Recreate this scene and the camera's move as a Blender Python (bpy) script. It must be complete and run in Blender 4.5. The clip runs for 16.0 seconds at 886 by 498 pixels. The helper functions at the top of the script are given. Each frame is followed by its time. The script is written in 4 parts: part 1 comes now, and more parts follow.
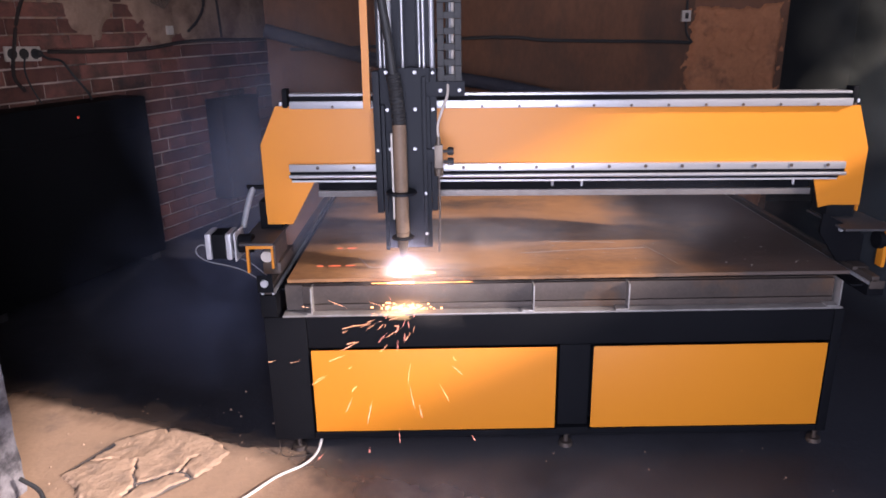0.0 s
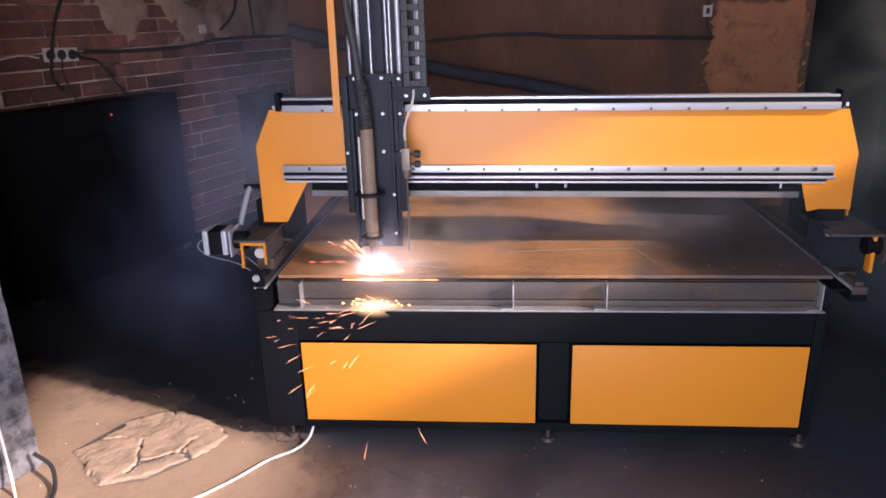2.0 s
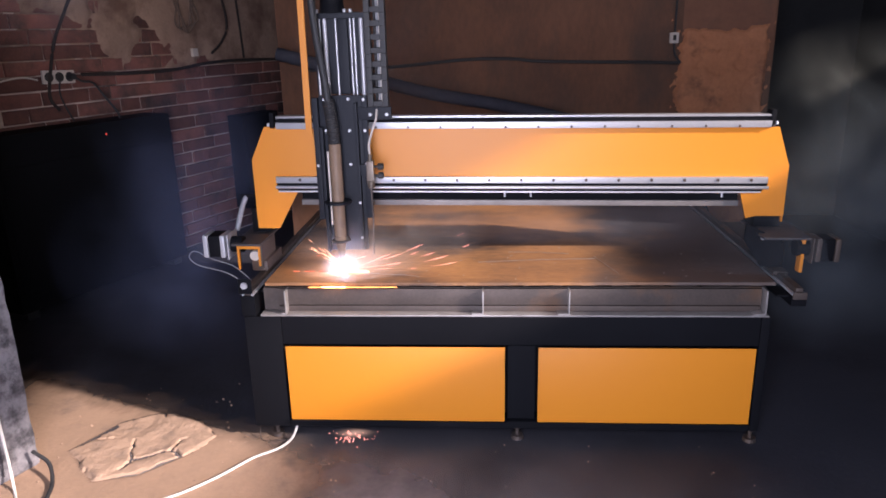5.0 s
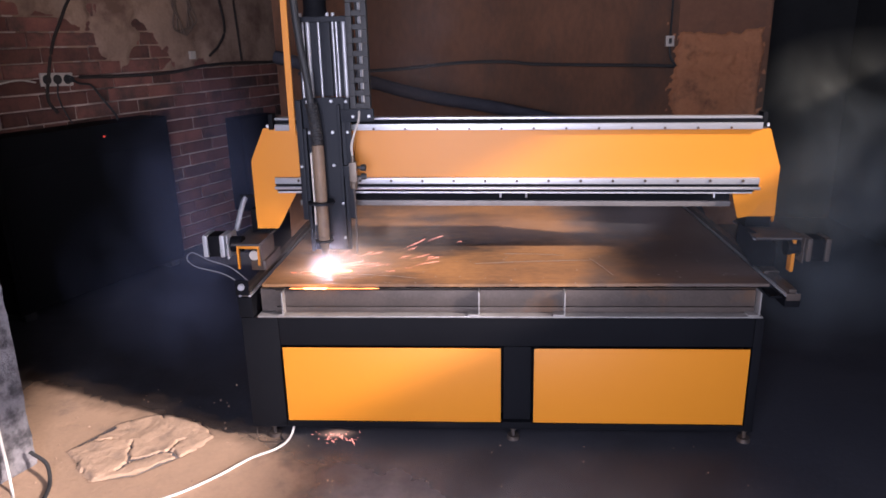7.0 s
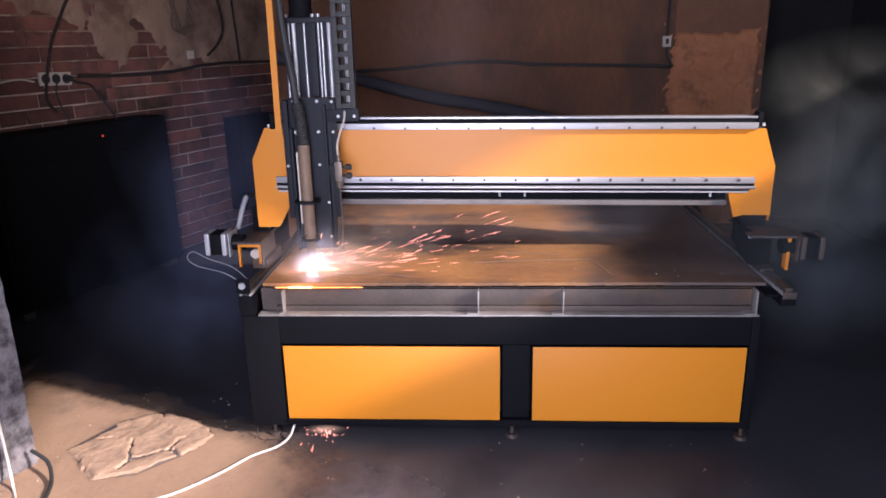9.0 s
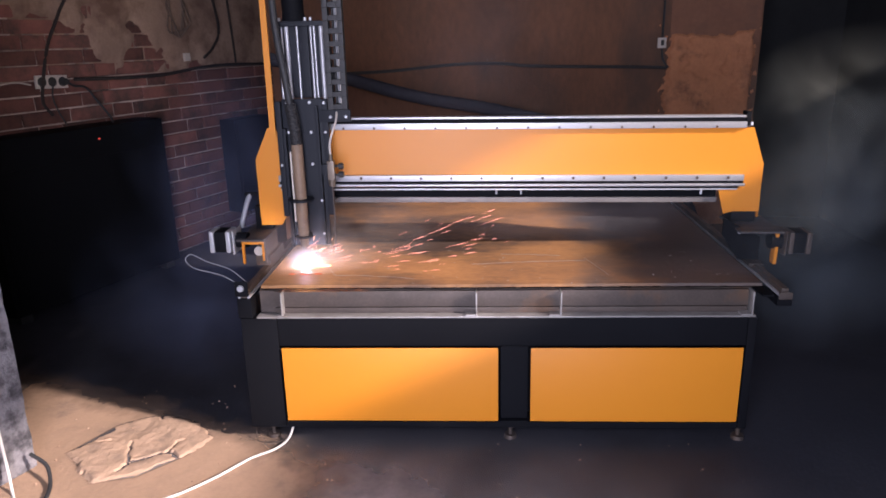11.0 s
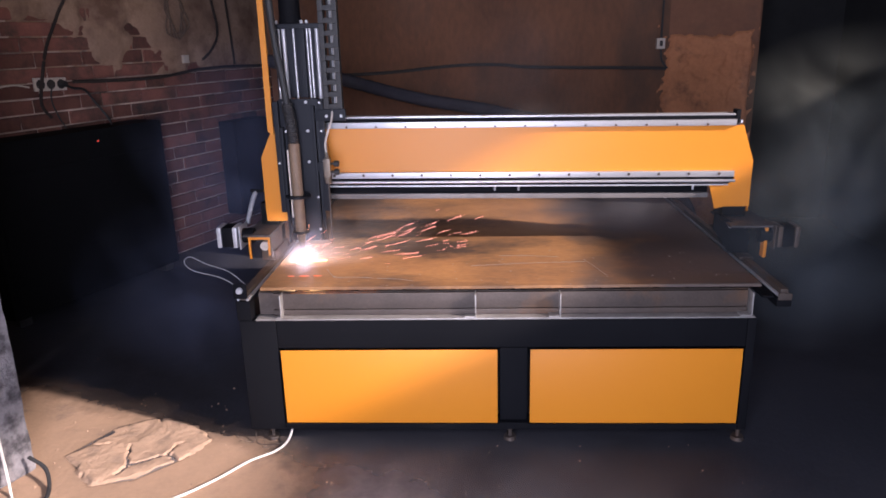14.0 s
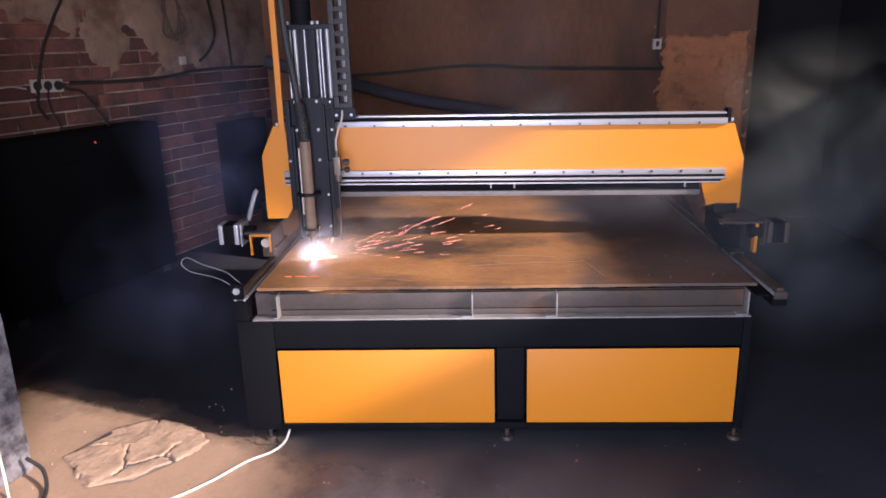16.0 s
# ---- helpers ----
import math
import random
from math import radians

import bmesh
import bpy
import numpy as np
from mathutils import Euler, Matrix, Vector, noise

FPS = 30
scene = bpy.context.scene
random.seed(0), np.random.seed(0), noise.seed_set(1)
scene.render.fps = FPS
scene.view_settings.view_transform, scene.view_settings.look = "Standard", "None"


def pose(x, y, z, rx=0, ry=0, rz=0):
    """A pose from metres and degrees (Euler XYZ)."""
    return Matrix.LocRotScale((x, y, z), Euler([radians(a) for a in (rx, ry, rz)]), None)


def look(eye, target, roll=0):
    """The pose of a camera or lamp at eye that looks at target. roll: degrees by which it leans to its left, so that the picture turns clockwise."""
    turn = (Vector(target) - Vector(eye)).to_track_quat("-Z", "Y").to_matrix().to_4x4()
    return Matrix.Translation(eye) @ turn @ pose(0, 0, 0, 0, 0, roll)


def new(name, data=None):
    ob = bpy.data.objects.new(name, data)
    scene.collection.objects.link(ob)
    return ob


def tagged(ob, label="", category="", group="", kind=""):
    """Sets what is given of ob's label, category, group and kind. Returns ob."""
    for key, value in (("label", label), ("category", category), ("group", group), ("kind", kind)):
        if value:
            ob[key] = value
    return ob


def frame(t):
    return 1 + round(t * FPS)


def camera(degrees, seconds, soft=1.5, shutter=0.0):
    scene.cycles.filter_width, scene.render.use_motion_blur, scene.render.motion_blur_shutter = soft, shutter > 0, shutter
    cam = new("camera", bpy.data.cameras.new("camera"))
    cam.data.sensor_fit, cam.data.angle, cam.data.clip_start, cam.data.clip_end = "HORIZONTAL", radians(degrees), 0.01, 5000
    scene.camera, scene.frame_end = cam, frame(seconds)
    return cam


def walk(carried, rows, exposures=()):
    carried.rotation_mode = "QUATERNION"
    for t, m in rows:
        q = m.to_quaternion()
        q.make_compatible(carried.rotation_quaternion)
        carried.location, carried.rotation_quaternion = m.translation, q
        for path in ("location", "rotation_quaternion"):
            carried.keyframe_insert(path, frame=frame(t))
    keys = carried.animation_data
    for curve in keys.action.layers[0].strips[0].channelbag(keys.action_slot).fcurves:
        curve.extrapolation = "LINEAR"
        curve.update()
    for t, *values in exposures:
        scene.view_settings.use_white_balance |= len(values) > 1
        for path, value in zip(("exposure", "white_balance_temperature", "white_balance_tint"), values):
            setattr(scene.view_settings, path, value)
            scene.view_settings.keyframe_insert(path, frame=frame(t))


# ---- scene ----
cam = camera(64.0, 16.0, soft=1.7)

PATH = [
    (0, (0.375, -1.786, 1.191), (0.37, 0.119, 0.584), -1.0),
    (0.5, (0.442, -1.795, 1.214), (0.372, 0.103, 0.588), -1.0),
    (1, (0.472, -1.807, 1.215), (0.383, 0.093, 0.595), -0.7),
    (1.5, (0.533, -1.822, 1.225), (0.404, 0.073, 0.599), -1.0),
    (2, (0.575, -1.836, 1.235), (0.418, 0.055, 0.601), -1.6),
    (2.5, (0.601, -1.84, 1.237), (0.427, 0.048, 0.6), -1.9),
    (3, (0.605, -1.872, 1.238), (0.442, 0.02, 0.61), -1.7),
    (3.5, (0.617, -1.911, 1.249), (0.463, -0.014, 0.635), -1.6),
    (4, (0.624, -1.947, 1.252), (0.481, -0.043, 0.657), -1.5),
    (6.5, (0.641, -2.006, 1.257), (0.517, -0.095, 0.681), -1.3),
    (7, (0.639, -2.005, 1.254), (0.516, -0.093, 0.68), -1.3),
    (7.5, (0.638, -2.006, 1.257), (0.515, -0.095, 0.68), -1.3),
    (8, (0.642, -2.006, 1.256), (0.517, -0.095, 0.68), -1.4),
    (8.5, (0.634, -2.011, 1.257), (0.515, -0.1, 0.68), -1.2),
    (9, (0.629, -2.02, 1.258), (0.517, -0.108, 0.682), -1.2),
    (11.5, (0.623, -2.027, 1.263), (0.525, -0.113, 0.691), -1.4),
    (12, (0.626, -2.025, 1.261), (0.526, -0.111, 0.691), -1.6),
    (12.5, (0.626, -2.025, 1.261), (0.526, -0.111, 0.691), -1.6),
    (13, (0.626, -2.025, 1.261), (0.526, -0.111, 0.691), -1.6),
    (13.5, (0.625, -2.025, 1.262), (0.525, -0.11, 0.692), -1.5),
    (14, (0.626, -2.024, 1.264), (0.526, -0.11, 0.693), -1.5),
    (14.5, (0.624, -2.024, 1.263), (0.525, -0.109, 0.693), -1.5),
    (15, (0.627, -2.027, 1.262), (0.528, -0.112, 0.694), -1.5),
    (15.5, (0.628, -2.028, 1.264), (0.532, -0.113, 0.695), -1.5),
    (16, (0.631, -2.029, 1.262), (0.536, -0.114, 0.694), -1.6),
]
walk(cam, [(t, look(eye, target, roll)) for t, eye, target, roll in PATH])

# ---- world, sun through the high side window, added lamp in an assumed doorway, exposure ----
scene.view_settings.exposure = 0.75
scene.view_settings.use_white_balance = True
scene.view_settings.white_balance_temperature = 6200
scene.view_settings.white_balance_tint = 22
world = bpy.data.worlds.new("world")
scene.world = world
world.use_nodes = True
wn = world.node_tree
sky = wn.nodes.new("ShaderNodeTexSky")
sky.sky_type = "NISHITA"
sky.sun_disc = False
SUN_DIR = Vector((-0.842, 0.326, -0.425)).normalized()
sky.sun_elevation = math.asin(-SUN_DIR.z)
sky.sun_rotation = math.atan2(-SUN_DIR.x, -SUN_DIR.y)
wn.links.new(sky.outputs[0], wn.nodes["Background"].inputs[0])
wn.nodes["Background"].inputs[1].default_value = 0.15

sun_data = bpy.data.lights.new("sun", "SUN")
sun_data.energy = 5.4
sun_data.angle = radians(2.5)
sun_data.color = (1.0, 0.87, 0.74)
sun = new("sun", sun_data)
sun.matrix_world = look((6.0, -3.0, 4.0), Vector((6.0, -3.0, 4.0)) + SUN_DIR)

# Area lamp added for soft frontal light; its doorway is unseen and assumed.
door_data = bpy.data.lights.new("assumed_door_light", "AREA")
door_data.shape = "RECTANGLE"
door_data.size, door_data.size_y = 1.1, 2.0
door_data.energy = 52
door_data.color = (0.84, 0.87, 1.0)
door_light = new("assumed_door_light", door_data)
door_light.matrix_world = look((0.42, -2.56, 1.05), (0.41, -1.94, 0.97))


# ---- materials ----
def mat(name, c1, c2=None, rough=0.6, metal=0.0, scale=8.0, fine=90.0, bump=0.15, spread=0.5, rand=0.0, stain=None, stain_scale=2.5, stain_at=0.6, rvar=0.1, stretch=(1, 1, 1), spec=0.5):
    """Two colours mixed by coarse and fine noise, with stains, uneven gloss and fine relief."""
    m = bpy.data.materials.new(name)
    m.use_nodes = True
    nt = m.node_tree
    n, l = nt.nodes, nt.links
    b = n["Principled BSDF"]
    b.inputs["Metallic"].default_value = metal
    b.inputs["Specular IOR Level"].default_value = spec
    c2 = c2 or tuple(v * 0.75 for v in c1)
    tc = n.new("ShaderNodeTexCoord")
    mp = n.new("ShaderNodeMapping")
    mp.inputs["Scale"].default_value = stretch
    l.new(tc.outputs["Object"], mp.inputs["Vector"])
    if rand:
        oi = n.new("ShaderNodeObjectInfo")
        sh = n.new("ShaderNodeVectorMath")
        sh.operation = "SCALE"
        cx = n.new("ShaderNodeCombineXYZ")
        l.new(oi.outputs["Random"], cx.inputs[0])
        l.new(oi.outputs["Random"], cx.inputs[2])
        l.new(cx.outputs[0], sh.inputs[0])
        sh.inputs["Scale"].default_value = 37.0
        l.new(sh.outputs[0], mp.inputs["Location"])

    def noise_node(s, detail=4.0, rg=0.6):
        t = n.new("ShaderNodeTexNoise")
        t.inputs["Scale"].default_value = s
        t.inputs["Detail"].default_value = detail
        t.inputs["Roughness"].default_value = rg
        l.new(mp.outputs[0], t.inputs["Vector"])
        return t

    big, small = noise_node(scale), noise_node(fine, 3.0)
    mixf = n.new("ShaderNodeMath")
    mixf.operation = "MULTIPLY_ADD"
    l.new(small.outputs[0], mixf.inputs[0])
    mixf.inputs[1].default_value = 0.45
    l.new(big.outputs[0], mixf.inputs[2])
    mr = n.new("ShaderNodeMapRange")
    mr.inputs["From Min"].default_value = 0.72 - spread * 0.5
    mr.inputs["From Max"].default_value = 0.72 + spread * 0.5
    l.new(mixf.outputs[0], mr.inputs["Value"])
    mx = n.new("ShaderNodeMix")
    mx.data_type = "RGBA"
    mx.inputs["A"].default_value = (*c1, 1)
    mx.inputs["B"].default_value = (*c2, 1)
    l.new(mr.outputs[0], mx.inputs["Factor"])
    col = mx.outputs["Result"]
    if stain:
        st = noise_node(stain_scale, 6.0, 0.65)
        sr = n.new("ShaderNodeMapRange")
        sr.inputs["From Min"].default_value = stain_at - 0.06
        sr.inputs["From Max"].default_value = stain_at + 0.10
        l.new(st.outputs[0], sr.inputs["Value"])
        sx = n.new("ShaderNodeMix")
        sx.data_type = "RGBA"
        sx.inputs["B"].default_value = (*stain, 1)
        l.new(sr.outputs[0], sx.inputs["Factor"])
        l.new(col, sx.inputs["A"])
        col = sx.outputs["Result"]
    if rand:
        hv = n.new("ShaderNodeHueSaturation")
        vr = n.new("ShaderNodeMapRange")
        vr.inputs["To Min"].default_value = 1.0 - rand
        vr.inputs["To Max"].default_value = 1.0 + rand
        l.new(oi.outputs["Random"], vr.inputs["Value"])
        l.new(vr.outputs[0], hv.inputs["Value"])
        l.new(col, hv.inputs["Color"])
        col = hv.outputs[0]
    l.new(col, b.inputs["Base Color"])
    rr = n.new("ShaderNodeMapRange")
    rr.inputs["To Min"].default_value = max(0.03, rough - rvar)
    rr.inputs["To Max"].default_value = min(1.0, rough + rvar)
    l.new(big.outputs[0], rr.inputs["Value"])
    l.new(rr.outputs[0], b.inputs["Roughness"])
    if bump:
        bp = n.new("ShaderNodeBump")
        bp.inputs["Strength"].default_value = bump
        bp.inputs["Distance"].default_value = 0.01
        l.new(mixf.outputs[0], bp.inputs["Height"])
        l.new(bp.outputs[0], b.inputs["Normal"])
    return m


def glow(name, color, strength, alpha=1.0):
    m = bpy.data.materials.new(name)
    m.use_nodes = True
    n, l = m.node_tree.nodes, m.node_tree.links
    n.remove(n["Principled BSDF"])
    e = n.new("ShaderNodeEmission")
    e.inputs[0].default_value = (*color, 1)
    e.inputs[1].default_value = strength
    out = n["Material Output"]
    if alpha < 1:
        t = n.new("ShaderNodeBsdfTransparent")
        mx = n.new("ShaderNodeMixShader")
        mx.inputs[0].default_value = alpha
        l.new(t.outputs[0], mx.inputs[1])
        l.new(e.outputs[0], mx.inputs[2])
        l.new(mx.outputs[0], out.inputs[0])
    else:
        l.new(e.outputs[0], out.inputs[0])
    return m


def smoke_mat(name, color, density, glow_amount=0.0, scale=2.6):
    """Thin smoke: each wisp fades from its middle outwards and is broken up by noise. With glow_amount it emits, as a
    painted halo.
    """
    m = bpy.data.materials.new(name)
    m.use_nodes = True
    n, l = m.node_tree.nodes, m.node_tree.links
    n.remove(n["Principled BSDF"])
    uv = n.new("ShaderNodeUVMap")
    mp = n.new("ShaderNodeMapping")
    mp.inputs["Location"].default_value = (-1, -1, 0)
    mp.inputs["Scale"].default_value = (2, 2, 0)
    l.new(uv.outputs[0], mp.inputs[0])
    gr = n.new("ShaderNodeTexGradient")
    gr.gradient_type = "SPHERICAL" if not glow_amount else "QUADRATIC_SPHERE"
    l.new(mp.outputs[0], gr.inputs[0])
    tc = n.new("ShaderNodeTexCoord")
    nz = n.new("ShaderNodeTexNoise")
    nz.inputs["Scale"].default_value = scale
    nz.inputs["Detail"].default_value = 3.0
    nz.inputs["Roughness"].default_value = 0.5
    nz.inputs["Distortion"].default_value = 0.6
    l.new(tc.outputs["Object"], nz.inputs["Vector"])
    mr = n.new("ShaderNodeMapRange")
    mr.inputs["From Min"].default_value = 0.30 if not glow_amount else -1.5
    mr.inputs["From Max"].default_value = 0.78 if not glow_amount else 0.6
    mr.inputs["To Max"].default_value = density
    l.new(nz.outputs[0], mr.inputs[0])
    mu = n.new("ShaderNodeMath")
    mu.operation = "MULTIPLY"
    l.new(gr.outputs[1], mu.inputs[0])
    l.new(mr.outputs[0], mu.inputs[1])
    d = n.new("ShaderNodeBsdfDiffuse")
    d.inputs[0].default_value = (*color, 1)
    tl = n.new("ShaderNodeBsdfTranslucent")
    tl.inputs[0].default_value = (*color, 1)
    ad = n.new("ShaderNodeMixShader")
    l.new(d.outputs[0], ad.inputs[1])
    l.new(tl.outputs[0], ad.inputs[2])
    t = n.new("ShaderNodeBsdfTransparent")
    mx = n.new("ShaderNodeMixShader")
    l.new(mu.outputs[0], mx.inputs[0])
    l.new(t.outputs[0], mx.inputs[1])
    l.new(ad.outputs[0], mx.inputs[2])
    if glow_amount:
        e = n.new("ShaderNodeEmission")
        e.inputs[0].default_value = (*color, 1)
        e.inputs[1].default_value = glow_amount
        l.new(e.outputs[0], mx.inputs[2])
    l.new(mx.outputs[0], n["Material Output"].inputs[0])
    return m


# Floor base kept near-black; the grey overlay carries the light's fall-off.
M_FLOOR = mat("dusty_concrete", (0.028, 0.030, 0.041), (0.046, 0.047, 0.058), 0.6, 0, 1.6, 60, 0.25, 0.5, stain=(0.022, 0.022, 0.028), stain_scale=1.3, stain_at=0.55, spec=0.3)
# Sandy dust, its pale tone also painting the sunlit part of the floor.
M_DUST_SUNLIT = mat("sunlit_sandy_dust", (0.44, 0.285, 0.188), (0.31, 0.208, 0.142), 0.95, 0, 4, 60, 0.5, 0.6, stain=(0.22, 0.155, 0.12), stain_scale=4, stain_at=0.6)
M_FLOOR_LIGHT = mat("painted_floor_light", (0.36, 0.31, 0.295), (0.24, 0.21, 0.208), 0.95, 0, 3, 50, 0.3, 0.6, stain=(0.15, 0.133, 0.136), stain_scale=2.2, stain_at=0.58)
for dusty in (M_DUST_SUNLIT, M_FLOOR_LIGHT):
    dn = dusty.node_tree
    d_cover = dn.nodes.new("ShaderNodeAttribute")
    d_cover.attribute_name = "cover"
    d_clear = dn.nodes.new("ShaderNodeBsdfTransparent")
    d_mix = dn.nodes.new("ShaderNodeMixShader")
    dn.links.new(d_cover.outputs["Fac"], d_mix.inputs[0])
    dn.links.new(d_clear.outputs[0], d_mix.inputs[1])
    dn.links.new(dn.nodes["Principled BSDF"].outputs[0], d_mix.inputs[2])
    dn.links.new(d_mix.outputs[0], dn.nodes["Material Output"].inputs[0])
M_SLAB = mat("broken_screed", (0.52, 0.35, 0.245), (0.38, 0.26, 0.18), 0.92, 0, 9, 110, 0.6, 0.5, stain=(0.27, 0.19, 0.14), stain_scale=11, stain_at=0.57)
M_BRICK = mat("old_red_brick", (0.22, 0.085, 0.063), (0.13, 0.056, 0.046), 0.9, 0, 10, 110, 0.5, 0.5, rand=0.4, stain=(0.055, 0.036, 0.031), stain_scale=3.2, stain_at=0.55)
M_MORTAR = mat("lime_mortar", (0.62, 0.49, 0.42), (0.40, 0.31, 0.26), 0.95, 0, 9, 80, 0.5, stain=(0.075, 0.056, 0.048), stain_scale=1.9, stain_at=0.54)
M_PLASTER = mat("old_lime_plaster", (0.37, 0.25, 0.18), (0.24, 0.155, 0.115), 0.95, 0, 3.5, 60, 0.4, 0.6, stain=(0.15, 0.085, 0.06), stain_scale=3, stain_at=0.55)
M_BACK = mat("brown_sooty_plaster", (0.185, 0.084, 0.046), (0.095, 0.048, 0.031), 0.9, 0, 2.6, 40, 0.4, 0.4, stain=(0.085, 0.052, 0.038), stain_scale=1.6, stain_at=0.58, stretch=(1, 1, 0.5))
M_PATCH = mat("chipped_ochre_plaster", (0.55, 0.235, 0.11), (0.37, 0.15, 0.075), 0.92, 0, 7, 60, 0.8, 0.6, stain=(0.20, 0.09, 0.055), stain_scale=6, stain_at=0.6)
M_DARKWALL = mat("near_black_wall", (0.022, 0.023, 0.025), (0.013, 0.014, 0.016), 0.95, 0, 1.5, 30, 0.2)
M_PLAIN = mat("grey_plaster", (0.22, 0.2, 0.18), (0.15, 0.135, 0.12), 0.95, 0, 2, 40, 0.2)
M_COLUMN = mat("whitewashed_concrete", (0.23, 0.22, 0.235), (0.115, 0.11, 0.12), 0.9, 0, 14, 90, 0.9, 0.4, stain=(0.045, 0.042, 0.047), stain_scale=14, stain_at=0.54)
M_ORANGE = mat("orange_powder_coat", (0.71, 0.250, 0.016), (0.67, 0.230, 0.013), 0.42, 0, 2.2, 300, 0.05, 0.8, rvar=0.06)
M_BLACK = mat("black_powder_coat", (0.004, 0.0043, 0.006), (0.007, 0.0075, 0.010), 0.7, 0, 3, 260, 0.08, 0.6, stain=(0.013, 0.012, 0.014), stain_scale=3.2, stain_at=0.66, spec=0.10)
M_CARR = mat("black_anodised_plate", (0.009, 0.011, 0.016), (0.014, 0.016, 0.023), 0.55, 0.1, 5, 220, 0.05, spec=0.25)
M_STEEL = mat("mill_scale_steel", (0.115, 0.09, 0.078), (0.062, 0.050, 0.045), 0.5, 0.4, 6, 120, 0.2, 0.5, stain=(0.15, 0.085, 0.05), stain_scale=4, stain_at=0.6)
M_LIP = mat("dull_grey_steel", (0.20, 0.185, 0.18), (0.13, 0.12, 0.118), 0.5, 0.3, 9, 140, 0.1)
M_FOOT = mat("dusty_dark_grey_plate", (0.075, 0.068, 0.070), (0.045, 0.042, 0.045), 0.6, 0.1, 9, 140, 0.1)
M_EDGE = mat("scraped_bright_steel", (0.46, 0.44, 0.43), (0.30, 0.28, 0.27), 0.4, 0.5, 20, 160, 0.1)
M_CABLE = mat("dusty_black_cable", (0.030, 0.025, 0.024), (0.050, 0.040, 0.036), 0.85, 0, 14, 120, 0.1, spec=0.2)
M_RUST = mat("rusty_steel_shaded_right", (0.46, 0.225, 0.085), (0.20, 0.10, 0.05), 0.60, 0.10, 4.2, 60, 0.4, 0.5, stain=(0.075, 0.048, 0.036), stain_scale=2.6, stain_at=0.505, rvar=0.12, stretch=(0.6, 1, 1))
# Right end: shade past the sill's shadow edge is painted into the rust colour.
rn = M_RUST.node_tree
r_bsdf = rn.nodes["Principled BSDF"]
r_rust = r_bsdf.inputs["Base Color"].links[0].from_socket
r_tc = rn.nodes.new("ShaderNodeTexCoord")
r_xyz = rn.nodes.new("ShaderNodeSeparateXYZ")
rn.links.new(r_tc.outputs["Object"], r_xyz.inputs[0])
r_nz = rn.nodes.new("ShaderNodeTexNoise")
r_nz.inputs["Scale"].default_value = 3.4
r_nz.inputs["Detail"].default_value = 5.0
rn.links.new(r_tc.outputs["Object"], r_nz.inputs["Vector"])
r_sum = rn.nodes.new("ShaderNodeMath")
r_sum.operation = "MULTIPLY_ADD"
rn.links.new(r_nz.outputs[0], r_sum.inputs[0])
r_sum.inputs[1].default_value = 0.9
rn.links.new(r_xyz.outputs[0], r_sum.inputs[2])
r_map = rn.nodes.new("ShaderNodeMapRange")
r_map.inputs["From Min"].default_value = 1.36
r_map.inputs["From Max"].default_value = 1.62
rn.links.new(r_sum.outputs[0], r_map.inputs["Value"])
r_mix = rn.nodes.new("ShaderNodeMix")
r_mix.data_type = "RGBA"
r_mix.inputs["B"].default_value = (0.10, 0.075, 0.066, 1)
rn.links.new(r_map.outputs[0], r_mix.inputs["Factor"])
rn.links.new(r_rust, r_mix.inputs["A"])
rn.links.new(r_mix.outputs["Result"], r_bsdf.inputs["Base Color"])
M_CHROME = mat("ground_steel_rail", (0.56, 0.56, 0.59), (0.44, 0.44, 0.47), 0.36, 0.6, 9, 260, 0.03)
M_ALU = mat("dull_aluminium", (0.58, 0.58, 0.61), (0.44, 0.44, 0.47), 0.42, 0.35, 14, 200, 0.05)
M_TORCH = mat("scorched_tan_torch_body", (0.27, 0.18, 0.12), (0.18, 0.12, 0.08), 0.6, 0, 12, 140, 0.1, 0.5, stain=(0.15, 0.10, 0.075), stain_scale=14, stain_at=0.6)
M_RUBBER = mat("black_rubber", (0.018, 0.018, 0.02), (0.03, 0.03, 0.032), 0.6, 0, 20, 200, 0.1)
M_WHITE = mat("white_cable_sheath", (0.75, 0.72, 0.68), (0.58, 0.54, 0.5), 0.5, 0, 14, 120, 0.05)
M_PVC = mat("yellowed_white_plastic", (0.62, 0.56, 0.50), (0.50, 0.44, 0.39), 0.45, 0, 14, 150, 0.04)
M_SOCKHOLE = mat("dark_socket_well", (0.03, 0.026, 0.025), None, 0.6, 0, 14, 150, 0.03)
M_BRASS = mat("worn_nickel_brass", (0.20, 0.16, 0.125), (0.12, 0.096, 0.078), 0.45, 0.5, 30, 200, 0.05)
M_GREYPIPE = mat("grey_plastic_conduit", (0.30, 0.31, 0.33), (0.2, 0.2, 0.22), 0.5, 0, 20, 160, 0.05)
M_COIL = mat("dusty_grey_brown_cable", (0.17, 0.125, 0.10), (0.11, 0.08, 0.065), 0.8, 0, 14, 120, 0.1, spec=0.2)
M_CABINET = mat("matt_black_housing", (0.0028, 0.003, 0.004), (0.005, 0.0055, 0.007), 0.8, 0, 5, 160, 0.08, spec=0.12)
M_DARK_TUBE = mat("blue_black_tube", (0.060, 0.062, 0.080), (0.036, 0.038, 0.052), 0.85, 0, 5, 90, 0.1, spec=0.15)
M_LED = glow("red_indicator", (1.0, 0.10, 0.07), 0.35)
M_ARC = glow("plasma_arc_core", (0.86, 0.84, 1.0), 260.0)
M_MOLTEN_LEAK = glow("molten_steel_and_leak", (1.0, 0.47, 0.15), 9.0)
M_LEAK_DIM = glow("dim_light_leak", (1.0, 0.33, 0.09), 3.2)
